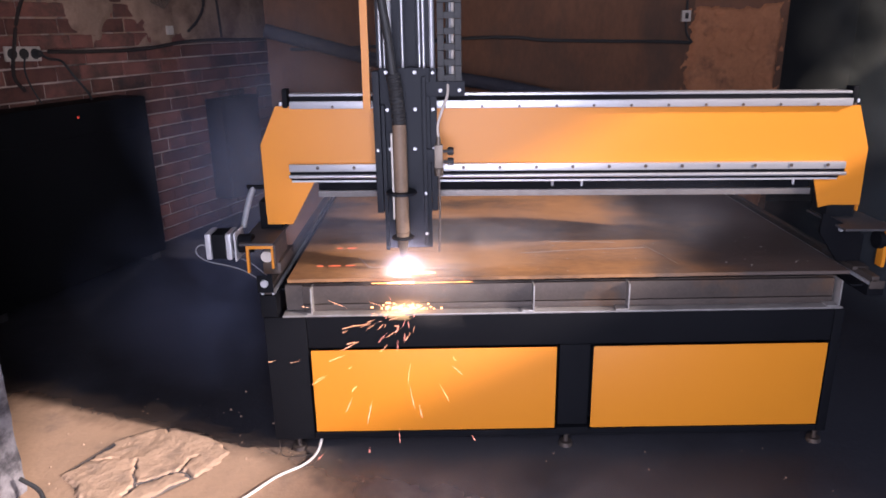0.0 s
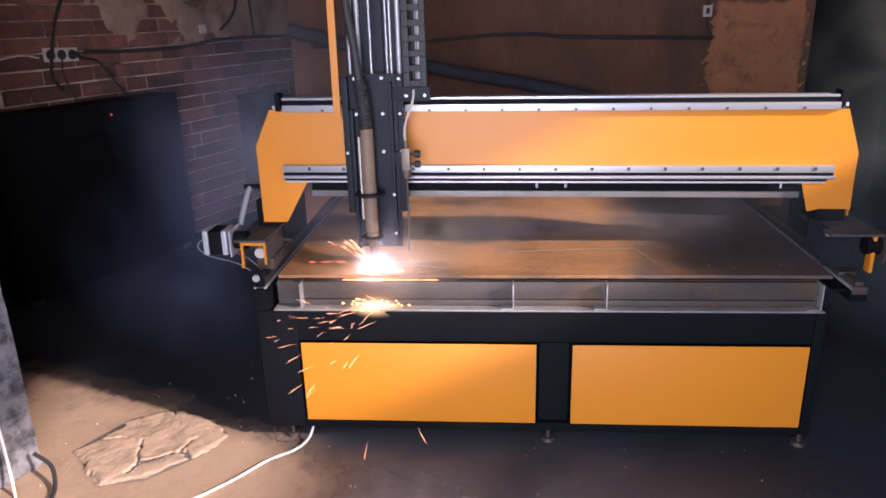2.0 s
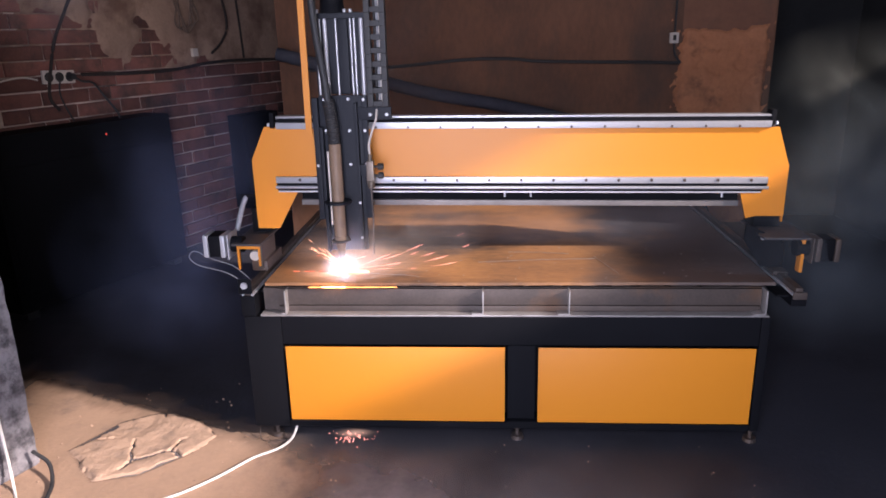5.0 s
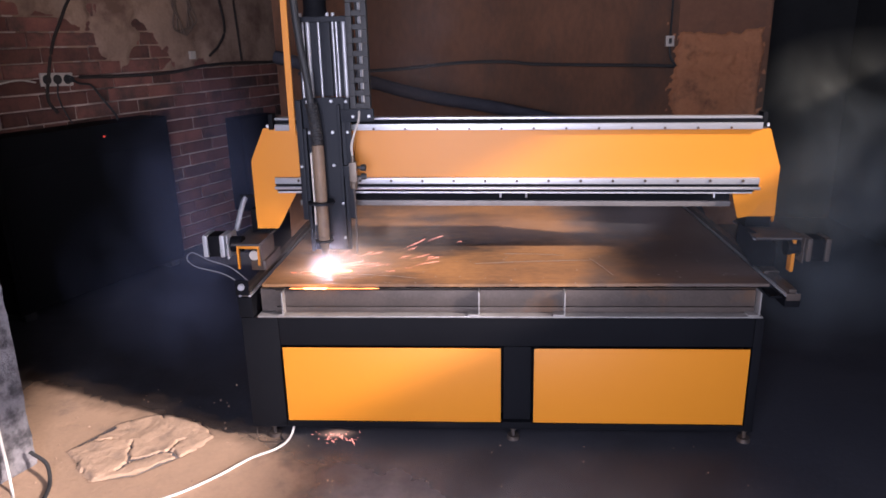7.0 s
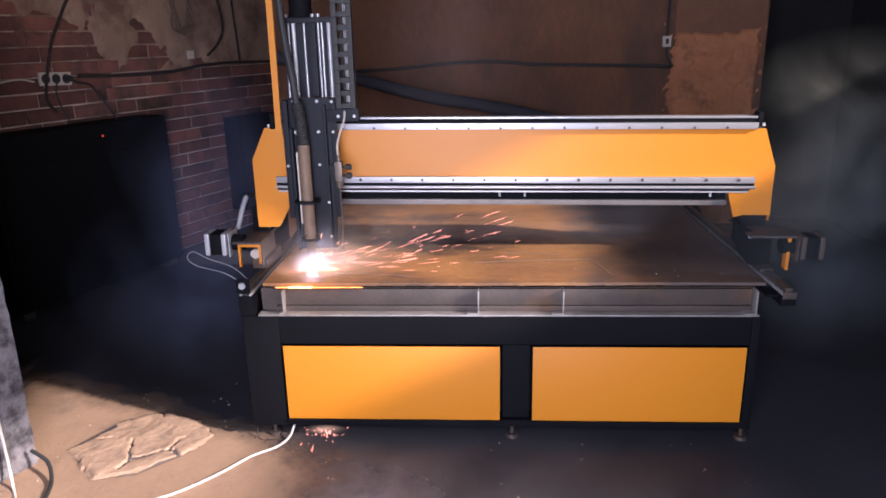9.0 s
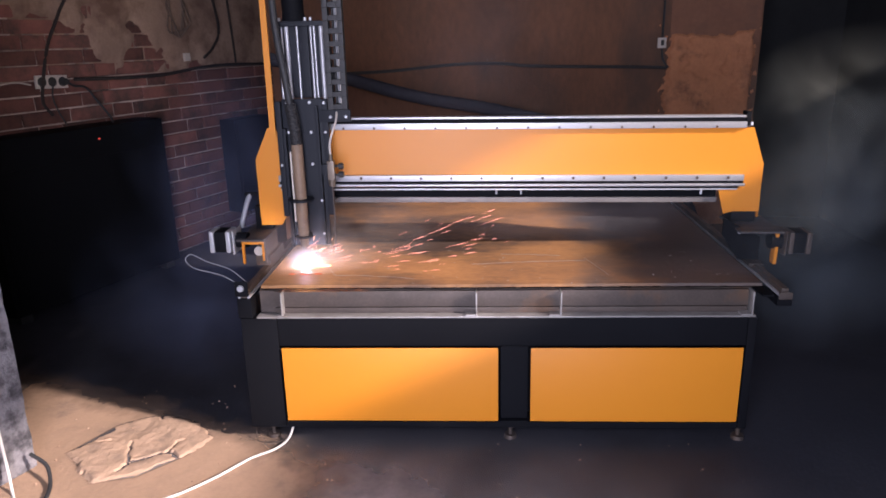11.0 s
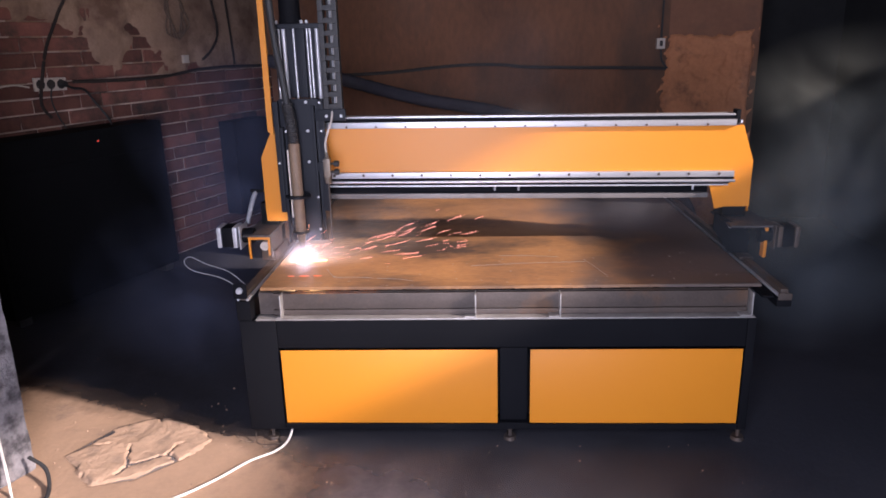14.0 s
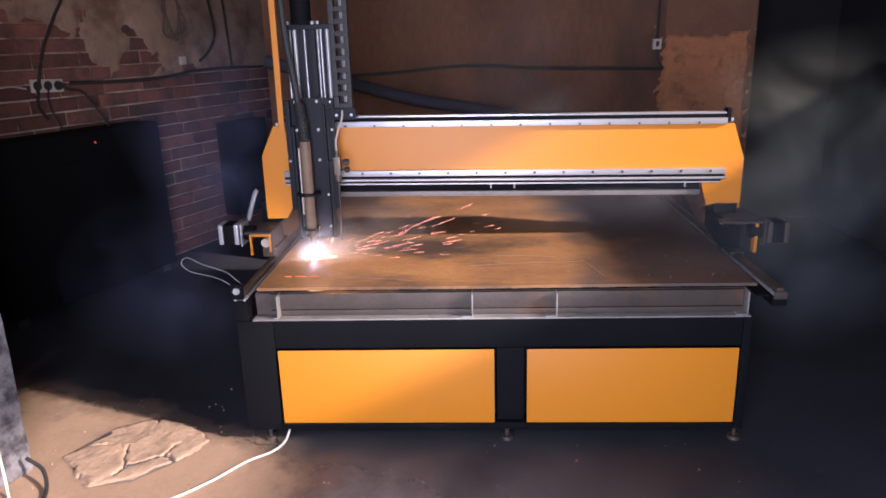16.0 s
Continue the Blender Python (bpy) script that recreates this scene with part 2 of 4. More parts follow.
M_SLOT = glow("dull_red_steel", (1.0, 0.22, 0.10), 0.75)
M_STREAM = glow("orange_slag", (1.0, 0.44, 0.15), 5.0)
M_SPARK = glow("yellow_hot_spark", (1.0, 0.42, 0.22), 3.8)
M_SPARK_RED = glow("red_hot_spark", (1.0, 0.33, 0.24), 3.6)
M_SMOKE = smoke_mat("blue_grey_smoke", (0.40, 0.48, 0.80), 0.20)
M_SMOKE_C = smoke_mat("grey_smoke", (0.56, 0.55, 0.60), 0.24)
M_SMOKE_B = smoke_mat("grey_green_smoke", (0.70, 0.73, 0.64), 0.48)
M_SMOKE_D = smoke_mat("dull_teal_smoke", (0.22, 0.26, 0.30), 0.50, scale=2.0)
M_SMOKE_E = smoke_mat("dull_grey_smoke", (0.50, 0.52, 0.60), 0.36)
M_FUME = smoke_mat("pale_cutting_fume", (0.66, 0.58, 0.52), 0.42, scale=4.0)
# Self-lit fading materials that paint the bloom round arc and slag.
M_HALO = smoke_mat("violet_halo", (0.93, 0.84, 1.0), 0.95, 2.2)
M_HALO_WARM = smoke_mat("warm_halo", (1.0, 0.62, 0.45), 0.45, 1.0)
M_HALO_SLAG = smoke_mat("slag_halo", (1.0, 0.62, 0.28), 0.9, 2.4)


# ---- mesh helpers ----
def box(bm, x0, y0, z0, x1, y1, z1, bev=0.0, m=None):
    vs = bmesh.ops.create_cube(bm, size=1.0)["verts"]
    for v in vs:
        v.co = Vector(((x0 + x1) / 2 + v.co.x * (x1 - x0), (y0 + y1) / 2 + v.co.y * (y1 - y0), (z0 + z1) / 2 + v.co.z * (z1 - z0)))
    if bev:
        es = list({e for v in vs for e in v.link_edges})
        r = bmesh.ops.bevel(bm, geom=es, offset=bev, segments=2, affect="EDGES", profile=0.7)
        vs = list({v for f in r["faces"] for v in f.verts} | {v for v in vs if v.is_valid})
    if m is not None:
        bmesh.ops.transform(bm, matrix=m, verts=vs)
    return bm


def cyl(bm, p0, p1, r0, r1=None, seg=20, bev=0.0):
    p0, p1 = Vector(p0), Vector(p1)
    d = p1 - p0
    mtx = Matrix.Translation((p0 + p1) / 2) @ d.to_track_quat("Z", "Y").to_matrix().to_4x4()
    r = bmesh.ops.create_cone(bm, cap_ends=True, segments=seg, radius1=r0, radius2=r0 if r1 is None else r1, depth=d.length, matrix=mtx)
    if bev:
        caps = [e for e in {e for v in r["verts"] for e in v.link_edges} if any(len(f.verts) > 4 for f in e.link_faces)]
        bmesh.ops.bevel(bm, geom=caps, offset=bev, segments=2, affect="EDGES")
    return bm


def smooth_path(pts, n=8):
    """Catmull-Rom points through the given ones."""
    pts = [Vector(p) for p in pts]
    q = [pts[0] * 2 - pts[1]] + pts + [pts[-1] * 2 - pts[-2]]
    out = []
    for i in range(1, len(q) - 2):
        a, b, c, d = q[i - 1:i + 3]
        for k in range(n):
            t = k / n
            out.append(0.5 * ((2 * b) + (c - a) * t + (2 * a - 5 * b + 4 * c - d) * t * t + (3 * b - a - 3 * c + d) * t ** 3))
    out.append(pts[-1])
    return out


def tube(bm, pts, r, seg=8, n=8, ripple=0.0):
    path = smooth_path(pts, n)
    rings, up = [], Vector((0.13, 0.31, 0.94)).normalized()
    for i, p in enumerate(path):
        d = (path[min(i + 1, len(path) - 1)] - path[max(i - 1, 0)]).normalized()
        a = d.cross(up)
        a = a.normalized() if a.length > 1e-4 else Vector((1, 0, 0))
        b = d.cross(a)
        rad = r * (1 + (ripple if i % 2 else 0.0))
        rings.append([bm.verts.new(p + (a * math.cos(2 * math.pi * k / seg) + b * math.sin(2 * math.pi * k / seg)) * rad) for k in range(seg)])
    for s, t in zip(rings, rings[1:]):
        for k in range(seg):
            bm.faces.new((s[k], s[(k + 1) % seg], t[(k + 1) % seg], t[k]))
    bm.faces.new(rings[0][::-1])
    bm.faces.new(rings[-1])
    return bm


def prism(bm, poly, y0, y1):
    """A sheet whose outline in x and z is poly, from y0 to y1."""
    a = [bm.verts.new((x, y0, z)) for x, z in poly]
    b = [bm.verts.new((x, y1, z)) for x, z in poly]
    bm.faces.new(a)
    bm.faces.new(b[::-1])
    for i in range(len(a)):
        j = (i + 1) % len(a)
        bm.faces.new((a[j], a[i], b[i], b[j]))
    return bm


def wisp(bm, discs):
    """Large thin curved wisps, turned and spaced in depth."""
    uvl = bm.loops.layers.uv.new("UVMap")
    for (cx, cy, cz, rx, rz, turn, lean) in discs:
        m = Matrix.Translation((cx, cy, cz)) @ Matrix.Rotation(radians(turn), 4, "Z") @ Matrix.Rotation(radians(lean), 4, "Y")
        n = 10
        g = {}
        for i in range(n + 1):
            for j in range(n + 1):
                a, b = 2 * i / n - 1, 2 * j / n - 1
                g[i, j] = bm.verts.new(m @ Vector((a * rx, 0.10 * rx * math.sin(3 * a + 2 * b) * (1 - b * b), b * rz)))
        for i in range(n):
            for j in range(n):
                f = bm.faces.new((g[i, j], g[i + 1, j], g[i + 1, j + 1], g[i, j + 1]))
                for lp, (a, b) in zip(f.loops, ((i, j), (i + 1, j), (i + 1, j + 1), (i, j + 1))):
                    lp[uvl].uv = (a / n, b / n)
    return bm


def finish(name, bm, material, smooth=True):
    bmesh.ops.recalc_face_normals(bm, faces=bm.faces)
    me = bpy.data.meshes.new(name)
    bm.to_mesh(me)
    bm.free()
    me.materials.append(material)
    if smooth:
        me.shade_smooth()
        me.set_sharp_from_angle(angle=radians(35))
    return me


def mesh_object(name, bm, material, smooth=True):
    return new(name, finish(name, bm, material, smooth))


BASE = {}


def thing(name, at, label, category, group="", kind=""):
    e = new(name)
    e.empty_display_size = 0.1
    e.location = at
    BASE[e] = Matrix.Translation(at).inverted()
    return tagged(e, label, category, group, kind)


def part(name, bm, material, parent, label=""):
    o = mesh_object(name, bm, material)
    o.parent = parent
    if parent in BASE:
        o.matrix_parent_inverse = BASE[parent]
    return tagged(o, label)


def B(*a, **k):
    return box(bmesh.new(), *a, **k)


def C(*a, **k):
    return cyl(bmesh.new(), *a, **k)


def sheet(name, u0, u1, w0, w1, step, place, material):
    """A fine sheet: place(u, w) gives each point of it."""
    nu, nw = int((u1 - u0) / step) + 1, int((w1 - w0) / step) + 1
    us, ws = np.linspace(u0, u1, nu), np.linspace(w0, w1, nw)
    vs = [place(float(u), float(w)) for u in us for w in ws]
    fs = [(i * nw + j, i * nw + j + 1, (i + 1) * nw + j + 1, (i + 1) * nw + j) for i in range(nu - 1) for j in range(nw - 1)]
    me = bpy.data.meshes.new(name)
    me.from_pydata(vs, [], fs)
    me.materials.append(material)
    me.shade_smooth()
    me.update()
    return new(name, me)


def fbm(x, y, z, s, o=4):
    return noise.fractal(Vector((x * s, y * s, z * s)), 0.8, 2.1, o)


# ---- the room ----
V = Vector((math.sin(radians(22)), math.cos(radians(22)), 0))
N = Vector((math.cos(radians(22)), -math.sin(radians(22)), 0))
W0 = Vector((-1.32, 2.0, 0))


def on_brick(s, z, out=0.0):
    return W0 + V * s + N * out + Vector((0, 0, z))


BRICK_M = Matrix(((V.x, -N.x, 0, W0.x), (V.y, -N.y, 0, W0.y), (0, 0, 1, 0), (0, 0, 0, 1)))


def build_room():
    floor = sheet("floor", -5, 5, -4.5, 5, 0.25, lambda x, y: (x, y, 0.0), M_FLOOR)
    tagged(floor, "dark dusty concrete workshop floor", "floor", kind="structure")
    wall = mesh_object("wall_west", B(-4.6, 0.012, 0, 2.2, 0.3, 2.7, m=BRICK_M), M_MORTAR)
    tagged(wall, "old red brick wall with pale mortar and plaster remains", "wall", kind="structure")
    back = mesh_object("wall_north", B(-0.52, 2.0, 0, 2.14, 2.25, 2.7), M_BACK)
    tagged(back, "sooty brown plastered wall behind the machine", "wall", kind="structure")
    ret = mesh_object("wall_return", B(-0.52, 2.25, 0, -0.4, 4.3, 2.7), M_BACK)
    tagged(ret, "sooty brown plastered wall corner", "wall", kind="structure")
    # Added recess in near-black, standing in for the dark right side.
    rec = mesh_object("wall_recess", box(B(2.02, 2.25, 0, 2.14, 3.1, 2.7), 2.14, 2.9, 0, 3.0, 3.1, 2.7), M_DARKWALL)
    tagged(rec, "near-black wall of an assumed recess", "wall", kind="structure")
    bm = B(3.0, -5.0, 0, 3.2, 3.1, 1.53)
    box(bm, 3.0, -5.0, 1.53, 3.2, -2.4, 2.7)
    box(bm, 3.0, 0.7, 1.53, 3.2, 3.1, 2.7)
    box(bm, 3.0, -2.4, 2.13, 3.2, 0.7, 2.7)
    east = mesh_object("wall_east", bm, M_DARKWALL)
    tagged(east, "near-black wall with a high window opening", "wall", kind="structure")
    # unseen front wall with an assumed doorway for the soft lamp, turned like the building
    q, u = Vector((1.29, -2.97, 0)), Vector((0.913, -0.409, 0)).normalized()
    w = Vector((u.y, -u.x, 0))
    fm = Matrix(((u.x, w.x, 0, q.x), (u.y, w.y, 0, q.y), (0, 0, 1, 0), (0, 0, 0, 1)))
    ceil = mesh_object("ceiling", B(-5, -3.4, 2.7, 3.2, 5, 2.85), M_PLAIN)
    tagged(ceil, "plain grey plastered ceiling", "ceiling", kind="structure")
    bm = B(-5.0, 0, 0, -1.5, 0.25, 2.7, m=fm)
    box(bm, -0.1, 0, 0, 4.5, 0.25, 2.7, m=fm)
    box(bm, -1.5, 0, 2.1, -0.1, 0.25, 2.7, m=fm)
    front = mesh_object("wall_south", bm, M_PLAIN)
    tagged(front, "plain grey unseen wall with an assumed doorway", "wall", kind="structure")
    ground = sheet("ground", -30, 30, -60, -2.4, 4.0, lambda x, y: (x, y, -0.012), M_SLAB)
    tagged(ground, "unseen dry sunlit ground outside the assumed doorway", "ground", kind="structure")
    # a whitewashed column close to the doorway side; its unseen length is added to block light
    cm = Matrix.Translation((-0.760, -0.15, 0)) @ Matrix.Rotation(radians(-24), 4, "Z")
    bm = B(-2.2, -0.30, 0, 0, 0, 2.7, bev=0.018, m=cm)
    bmesh.ops.subdivide_edges(bm, edges=[e for e in bm.edges if e.calc_length() > 0.5], cuts=60)
    for v in bm.verts:
        if 0.02 < v.co.z < 2.68:
            d = fbm(v.co.x, v.co.y, v.co.z, 9) * 0.006
            v.co.x += d
            v.co.y += d
    col = mesh_object("wall_end", bm, M_COLUMN)
    tagged(col, "rough whitewashed concrete wall end with stains", "wall", kind="structure")
    return wall, back


def plaster_remains():
    def f(s, z):
        base = (z - 1.23) * 2.4 + (s - 0.05) * 0.9 + fbm(s, z, 3.1, 3.2) * 0.6
        return base

    def place(s, z):
        a = f(s, z)
        k = max(0.0, min(1.0, a * 4.0 + 0.4))
        return on_brick(s, z, -0.012 + 0.028 * k + 0.003 * fbm(s, z, 0, 14))

    o = sheet("plaster", -1.0, 1.75, 1.10, 2.4, 0.02, place, M_PLASTER)
    tagged(o, "crumbling brown lime plaster on the brick wall", "plaster", kind="structure")


def wall_patch():
    def place(x, z):
        e = min(x - 1.66 - 0.045 * fbm(0.3, z, 1, 6) - 0.012 * fbm(x, z, 5, 22), 2.105 - x + 0.012 * fbm(x, z, 6, 12), (1.245 - z) + 0.028 * fbm(x, 0.2, 2, 5) + 0.012 * fbm(x, z, 4, 20))
        top = max(0.0, min(1.0, e * 90))
        pit = max(0.0, min(1.0, (fbm(x, z, 7, 6) - 0.18) * 9)) * max(0.0, min(1.0, (z - 0.7) * 3))
        h = -0.006 + 0.026 * top - 0.014 * pit * top + 0.004 * fbm(x, z, 0, 16) + 0.003 * fbm(x, z, 3, 40)
        return (x, 1.996 - h, z)

    o = sheet("wall_patch", 1.60, 2.135, 0.2, 1.30, 0.008, place, M_PATCH)
    tagged(o, "chipped ochre plaster patch on the back wall", "plaster", kind="structure")
    o = sheet("wall_band", 1.66, 2.13, 1.20, 2.6, 0.03, lambda x, z: (x, 1.9965 - 0.002 * fbm(x, z, 4, 8), z), M_BACK_WARM)
    tagged(o, "dull ochre painted band above the patch", "plaster", kind="structure")


M_BACK_WARM = mat("dull_ochre_paint", (0.235, 0.108, 0.062), (0.15, 0.07, 0.045), 0.92, 0, 2.4, 40, 0.3, 0.6, stain=(0.12, 0.07, 0.05), stain_scale=3, stain_at=0.58)


def broken_screed():
    """A raised, cracked piece of pale screed on the floor, in several lumps."""
    pts = [Vector((-0.575, -0.085)), Vector((-0.40, 0.05)), Vector((-0.60, 0.07)), Vector((-0.385, -0.125)), Vector((-0.44, -0.045)), Vector((-0.33, -0.06))]
    rim = [(-0.72, -0.08), (-0.55, -0.25), (-0.42, -0.215), (-0.31, -0.10), (-0.262, 0.02), (-0.35, 0.115), (-0.52, 0.165), (-0.63, 0.10)]

    def inside(x, y):
        d = 9.0
        for i, (ax, ay) in enumerate(rim):
            bx, by = rim[(i + 1) % len(rim)]
            ex, ey = bx - ax, by - ay
            k = math.hypot(ex, ey)
            d = min(d, (ex * (y - ay) - ey * (x - ax)) / k)
        return d

    rises = (0.013, 0.012, 0.007, 0.008, 0.009, 0.011)

    def relief(x, y):
        wx = x + 0.018 * fbm(x, y, 0, 7) + 0.006 * fbm(x, y, 1, 30)
        wy = y + 0.018 * fbm(x, y, 5, 7) + 0.006 * fbm(x, y, 6, 30)
        ds = sorted(((Vector((wx, wy)) - p).length, k) for k, p in enumerate(pts))
        gap, edge = ds[1][0] - ds[0][0], inside(wx, wy)
        own = max(0.0, min(1.0, gap / 0.05))
        rise = rises[ds[0][1]] * (0.5 + 0.5 * own) + rises[ds[1][1]] * (0.5 - 0.5 * own)
        k = max(0.0, min(1.0, (edge + 0.006 + 0.010 * fbm(x, y, 9, 12)) / 0.022))
        crack = math.exp(-(gap / 0.0068) ** 2) * max(0.0, min(1.0, 0.35 + 2.2 * fbm(x, y, 8, 5)))
        joint = math.exp(-((edge - 0.006) / 0.0080) ** 2) * max(0.0, min(1.0, 0.15 + 2.6 * fbm(x, y, 4, 4) + (0.9 if y > x * 0.5 + 0.28 else 0.0)))
        return (x, y, -0.004 + rise * k ** 0.7 + 0.0030 * fbm(x, y, 2, 9) * k + 0.0011 * fbm(x, y, 3, 45) * k - 0.022 * max(crack, joint) * k)

    o = sheet("broken_slab", -0.76, -0.22, -0.30, 0.21, 0.004, relief, M_SLAB)
    tagged(o, "cracked pale screed slab broken up on the floor", "rubble")

    def dust(x, y):
        return (x, y, 0.0016 + 0.0006 * fbm(x, y, 1, 40))

    o = sheet("dust", -1.3, 0.5, -1.1, 0.7, 0.010, dust, M_DUST_SUNLIT)
    cover = o.data.attributes.new("cover", "FLOAT", "POINT")
    for v in o.data.vertices:
        x, y = v.co.x, v.co.y
        # Cover stops near the table's shadow line, so the sunlit patch is painted in.
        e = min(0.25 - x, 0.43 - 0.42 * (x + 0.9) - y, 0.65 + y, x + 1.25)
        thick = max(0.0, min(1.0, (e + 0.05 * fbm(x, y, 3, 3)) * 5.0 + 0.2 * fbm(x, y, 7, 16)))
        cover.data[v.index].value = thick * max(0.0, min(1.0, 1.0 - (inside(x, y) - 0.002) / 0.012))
    tagged(o, "sandy dust and crumbled screed, painted pale out to the sun's edge", "dust", kind="stuff")
    o = sheet("grey_dust", -1.3, 2.2, -1.1, 0.12, 0.02, lambda x, y: (x, y, 0.0008), M_FLOOR_LIGHT)
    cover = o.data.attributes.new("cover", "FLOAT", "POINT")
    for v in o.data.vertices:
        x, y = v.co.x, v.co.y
        # Fades with x: the daylight's fall-off to the right is painted here.
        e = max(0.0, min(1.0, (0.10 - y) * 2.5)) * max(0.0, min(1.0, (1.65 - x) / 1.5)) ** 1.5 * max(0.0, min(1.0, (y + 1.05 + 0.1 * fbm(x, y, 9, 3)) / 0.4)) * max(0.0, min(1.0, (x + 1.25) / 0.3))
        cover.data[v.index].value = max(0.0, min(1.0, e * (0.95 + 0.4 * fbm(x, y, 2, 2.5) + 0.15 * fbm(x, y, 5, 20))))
    tagged(o, "grey overlay painting light on the floor, fading to the right", "dust", kind="stuff")
    # crumbs lie round it
    bm = bmesh.new()
    rnd = random.Random(4)
    for _ in range(150):
        a, r = rnd.uniform(0, 6.28), abs(rnd.gauss(0.24, 0.14))
        x, y, s = -0.48 + r * math.cos(a) * 1.2, -0.06 + r * math.sin(a), 0.0010 + 0.003 * rnd.random() ** 2
        bmesh.ops.create_icosphere(bm, subdivisions=1, radius=s, matrix=Matrix.Translation((x, y, s * 0.6)) @ Matrix.Diagonal((1, rnd.uniform(0.6, 1.5), 0.8, 1)))
    for _ in range(70):
        x, y, s = rnd.uniform(-0.3, 1.5), rnd.uniform(-0.36, 0.0), 0.0008 + 0.002 * rnd.random() ** 3
        bmesh.ops.create_icosphere(bm, subdivisions=1, radius=s, matrix=Matrix.Translation((x, y, s * 0.6)))
    o = mesh_object("crumbs", bm, M_SLAB)
    tagged(o, "pale crumbs and grit scattered on the floor", "grit", kind="stuff")


# ---- the cutting table ----
def build_table():
    t = thing("plasma_cutting_table", (0.67, 0.7, 0.0), "black plasma cutting table with orange front panels", "machine")
    L, R = -0.122, 1.462
    part("left_post", B(L, 0.0, 0.052, -0.008, 0.06, 0.432, bev=0.003), M_BLACK, t)
    part("middle_post", B(0.689, 0.0, 0.088, 0.774, 0.06, 0.338, bev=0.003), M_BLACK, t)
    part("right_post", B(1.436, 0.0, 0.052, R, 0.06, 0.432, bev=0.003), M_BLACK, t)
    part("top_beam", B(-0.007, 0.002, 0.339, 1.435, 0.06, 0.431, bev=0.003), M_BLACK, t)
    part("bottom_beam", B(-0.007, 0.002, 0.052, 1.435, 0.06, 0.076, bev=0.002), M_BLACK, t)
    part("backing", B(-0.007, 0.066, 0.06, 1.435, 0.07, 0.43), M_BLACK, t)
    for x0, x1 in ((0.0, 0.681), (0.783, 1.429)):
        p = part("front_panel", B(x0, -0.004, 0.079, x1, 0.0, 0.333, bev=0.0015), M_ORANGE, t, "orange powder-coated panel")
        bm = B(x0 - 0.004, -0.008, 0.072, x1 + 0.004, -0.0005, 0.0775)
        part("ledge", bm, M_BLACK, t)
    part("side_wall", B(L, 0.062, 0.052, L + 0.004, 1.5, 0.432), M_BLACK, t)
    part("side_wall", B(R - 0.004, 0.062, 0.052, R, 1.5, 0.432), M_BLACK, t)
    part("rear_wall", B(L, 1.5, 0.052, R, 1.504, 0.432), M_BLACK, t)
    part("bottom_tray", B(L + 0.006, 0.075, 0.058, R - 0.006, 1.49, 0.062), M_BLACK, t)
    for x in (-0.062, 0.722, 1.452):
        for y in (0.035, 1.44):
            f = part("levelling_foot", cyl(C((x, y, 0.012), (x, y, 0.06), 0.0065, seg=12), (x, y, 0.0), (x, y, 0.012), 0.021, 0.019, 20), M_STEEL, t)
            part("nut", C((x, y, 0.034), (x, y, 0.044), 0.011, seg=6), M_STEEL, f)
    # the front channel under the sheet
    part("channel_web", B(-0.066, 0.046, 0.436, 1.452, 0.052, 0.512), M_STEEL, t, "grimy steel channel")
    part("channel_flange", B(-0.070, 0.001, 0.4325, 1.456, 0.046, 0.4375, bev=0.001), M_EDGE, t)
    part("inner_bar", B(-0.018, 0.032, 0.4590, 1.44, 0.046, 0.510, bev=0.001), M_STEEL, t)
    part("inner_bar", B(-0.018, 0.032, 0.4380, 1.44, 0.046, 0.4560, bev=0.001), M_STEEL, t)
    for x in (0.008, 0.613, 0.871, 1.444):
        w = 0.012 if x < 0.1 else 0.032
        bm = B(x, 0.004, 0.439, x + 0.004, 0.046, 0.512, bev=0.0008)
        box(bm, x - w, 0.002, 0.438, x, 0.040, 0.442, bev=0.0008)
        part("gusset", bm, M_EDGE, t)
    bm = bmesh.new()
    for i in range(14):
        x = 0.04 + i * 0.102
        box(bm, x, 0.08, 0.40, x + 0.004, 1.44, 0.520)
    part("support_slats", bm, M_STEEL, t)
    # long rails at both sides
    for x, sx in ((-0.105, -1), (1.535, 1)):
        part("rail_beam", B(x - 0.022, 0.0, 0.434 if sx < 0 else 0.468, x + 0.022, 1.5, 0.498, bev=0.003), M_BLACK, t)
        r = part("side_rail", B(x - 0.011, 0.006, 0.4985, x + 0.011, 1.5, 0.522, bev=0.003), M_STEEL, t, "greasy steel linear rail")
        part("rail_edge", B(x - 0.018, 0.004, 0.4985, x - 0.0115, 1.5, 0.506), M_ALU, r)
        part("rail_edge", B(x + 0.0115, 0.004, 0.4985, x + 0.018, 1.5, 0.506), M_ALU, r)
        bm = B(x - 0.0235, -0.006, 0.508, x + 0.018, -0.0005, 0.556, bev=0.0015) if sx < 0 else B(x - 0.02, -0.004, 0.49, x + 0.02, -0.0005, 0.512, bev=0.0015)
        e = part("end_plate", bm, M_BLACK if sx < 0 else M_STEEL, t)
        if sx < 0:
            part("bolt", C((x - 0.004, -0.0065, 0.535), (x - 0.004, -0.012, 0.535), 0.011, 0.0095, 20), M_ALU, e)
    part("side_gutter", B(1.478, 0.02, 0.49, 1.511, 1.5, 0.496), M_BLACK, t)
    part("side_gutter", B(-0.081, 0.06, 0.49, -0.068, 1.5, 0.496), M_BLACK, t)
    part("corner_plate", prism(bmesh.new(), [(-0.066, 0.44), (-0.02, 0.44), (-0.02, 0.511), (-0.066, 0.511)], 0.040, 0.0445), M_STEEL, t, "rusty corner plate")


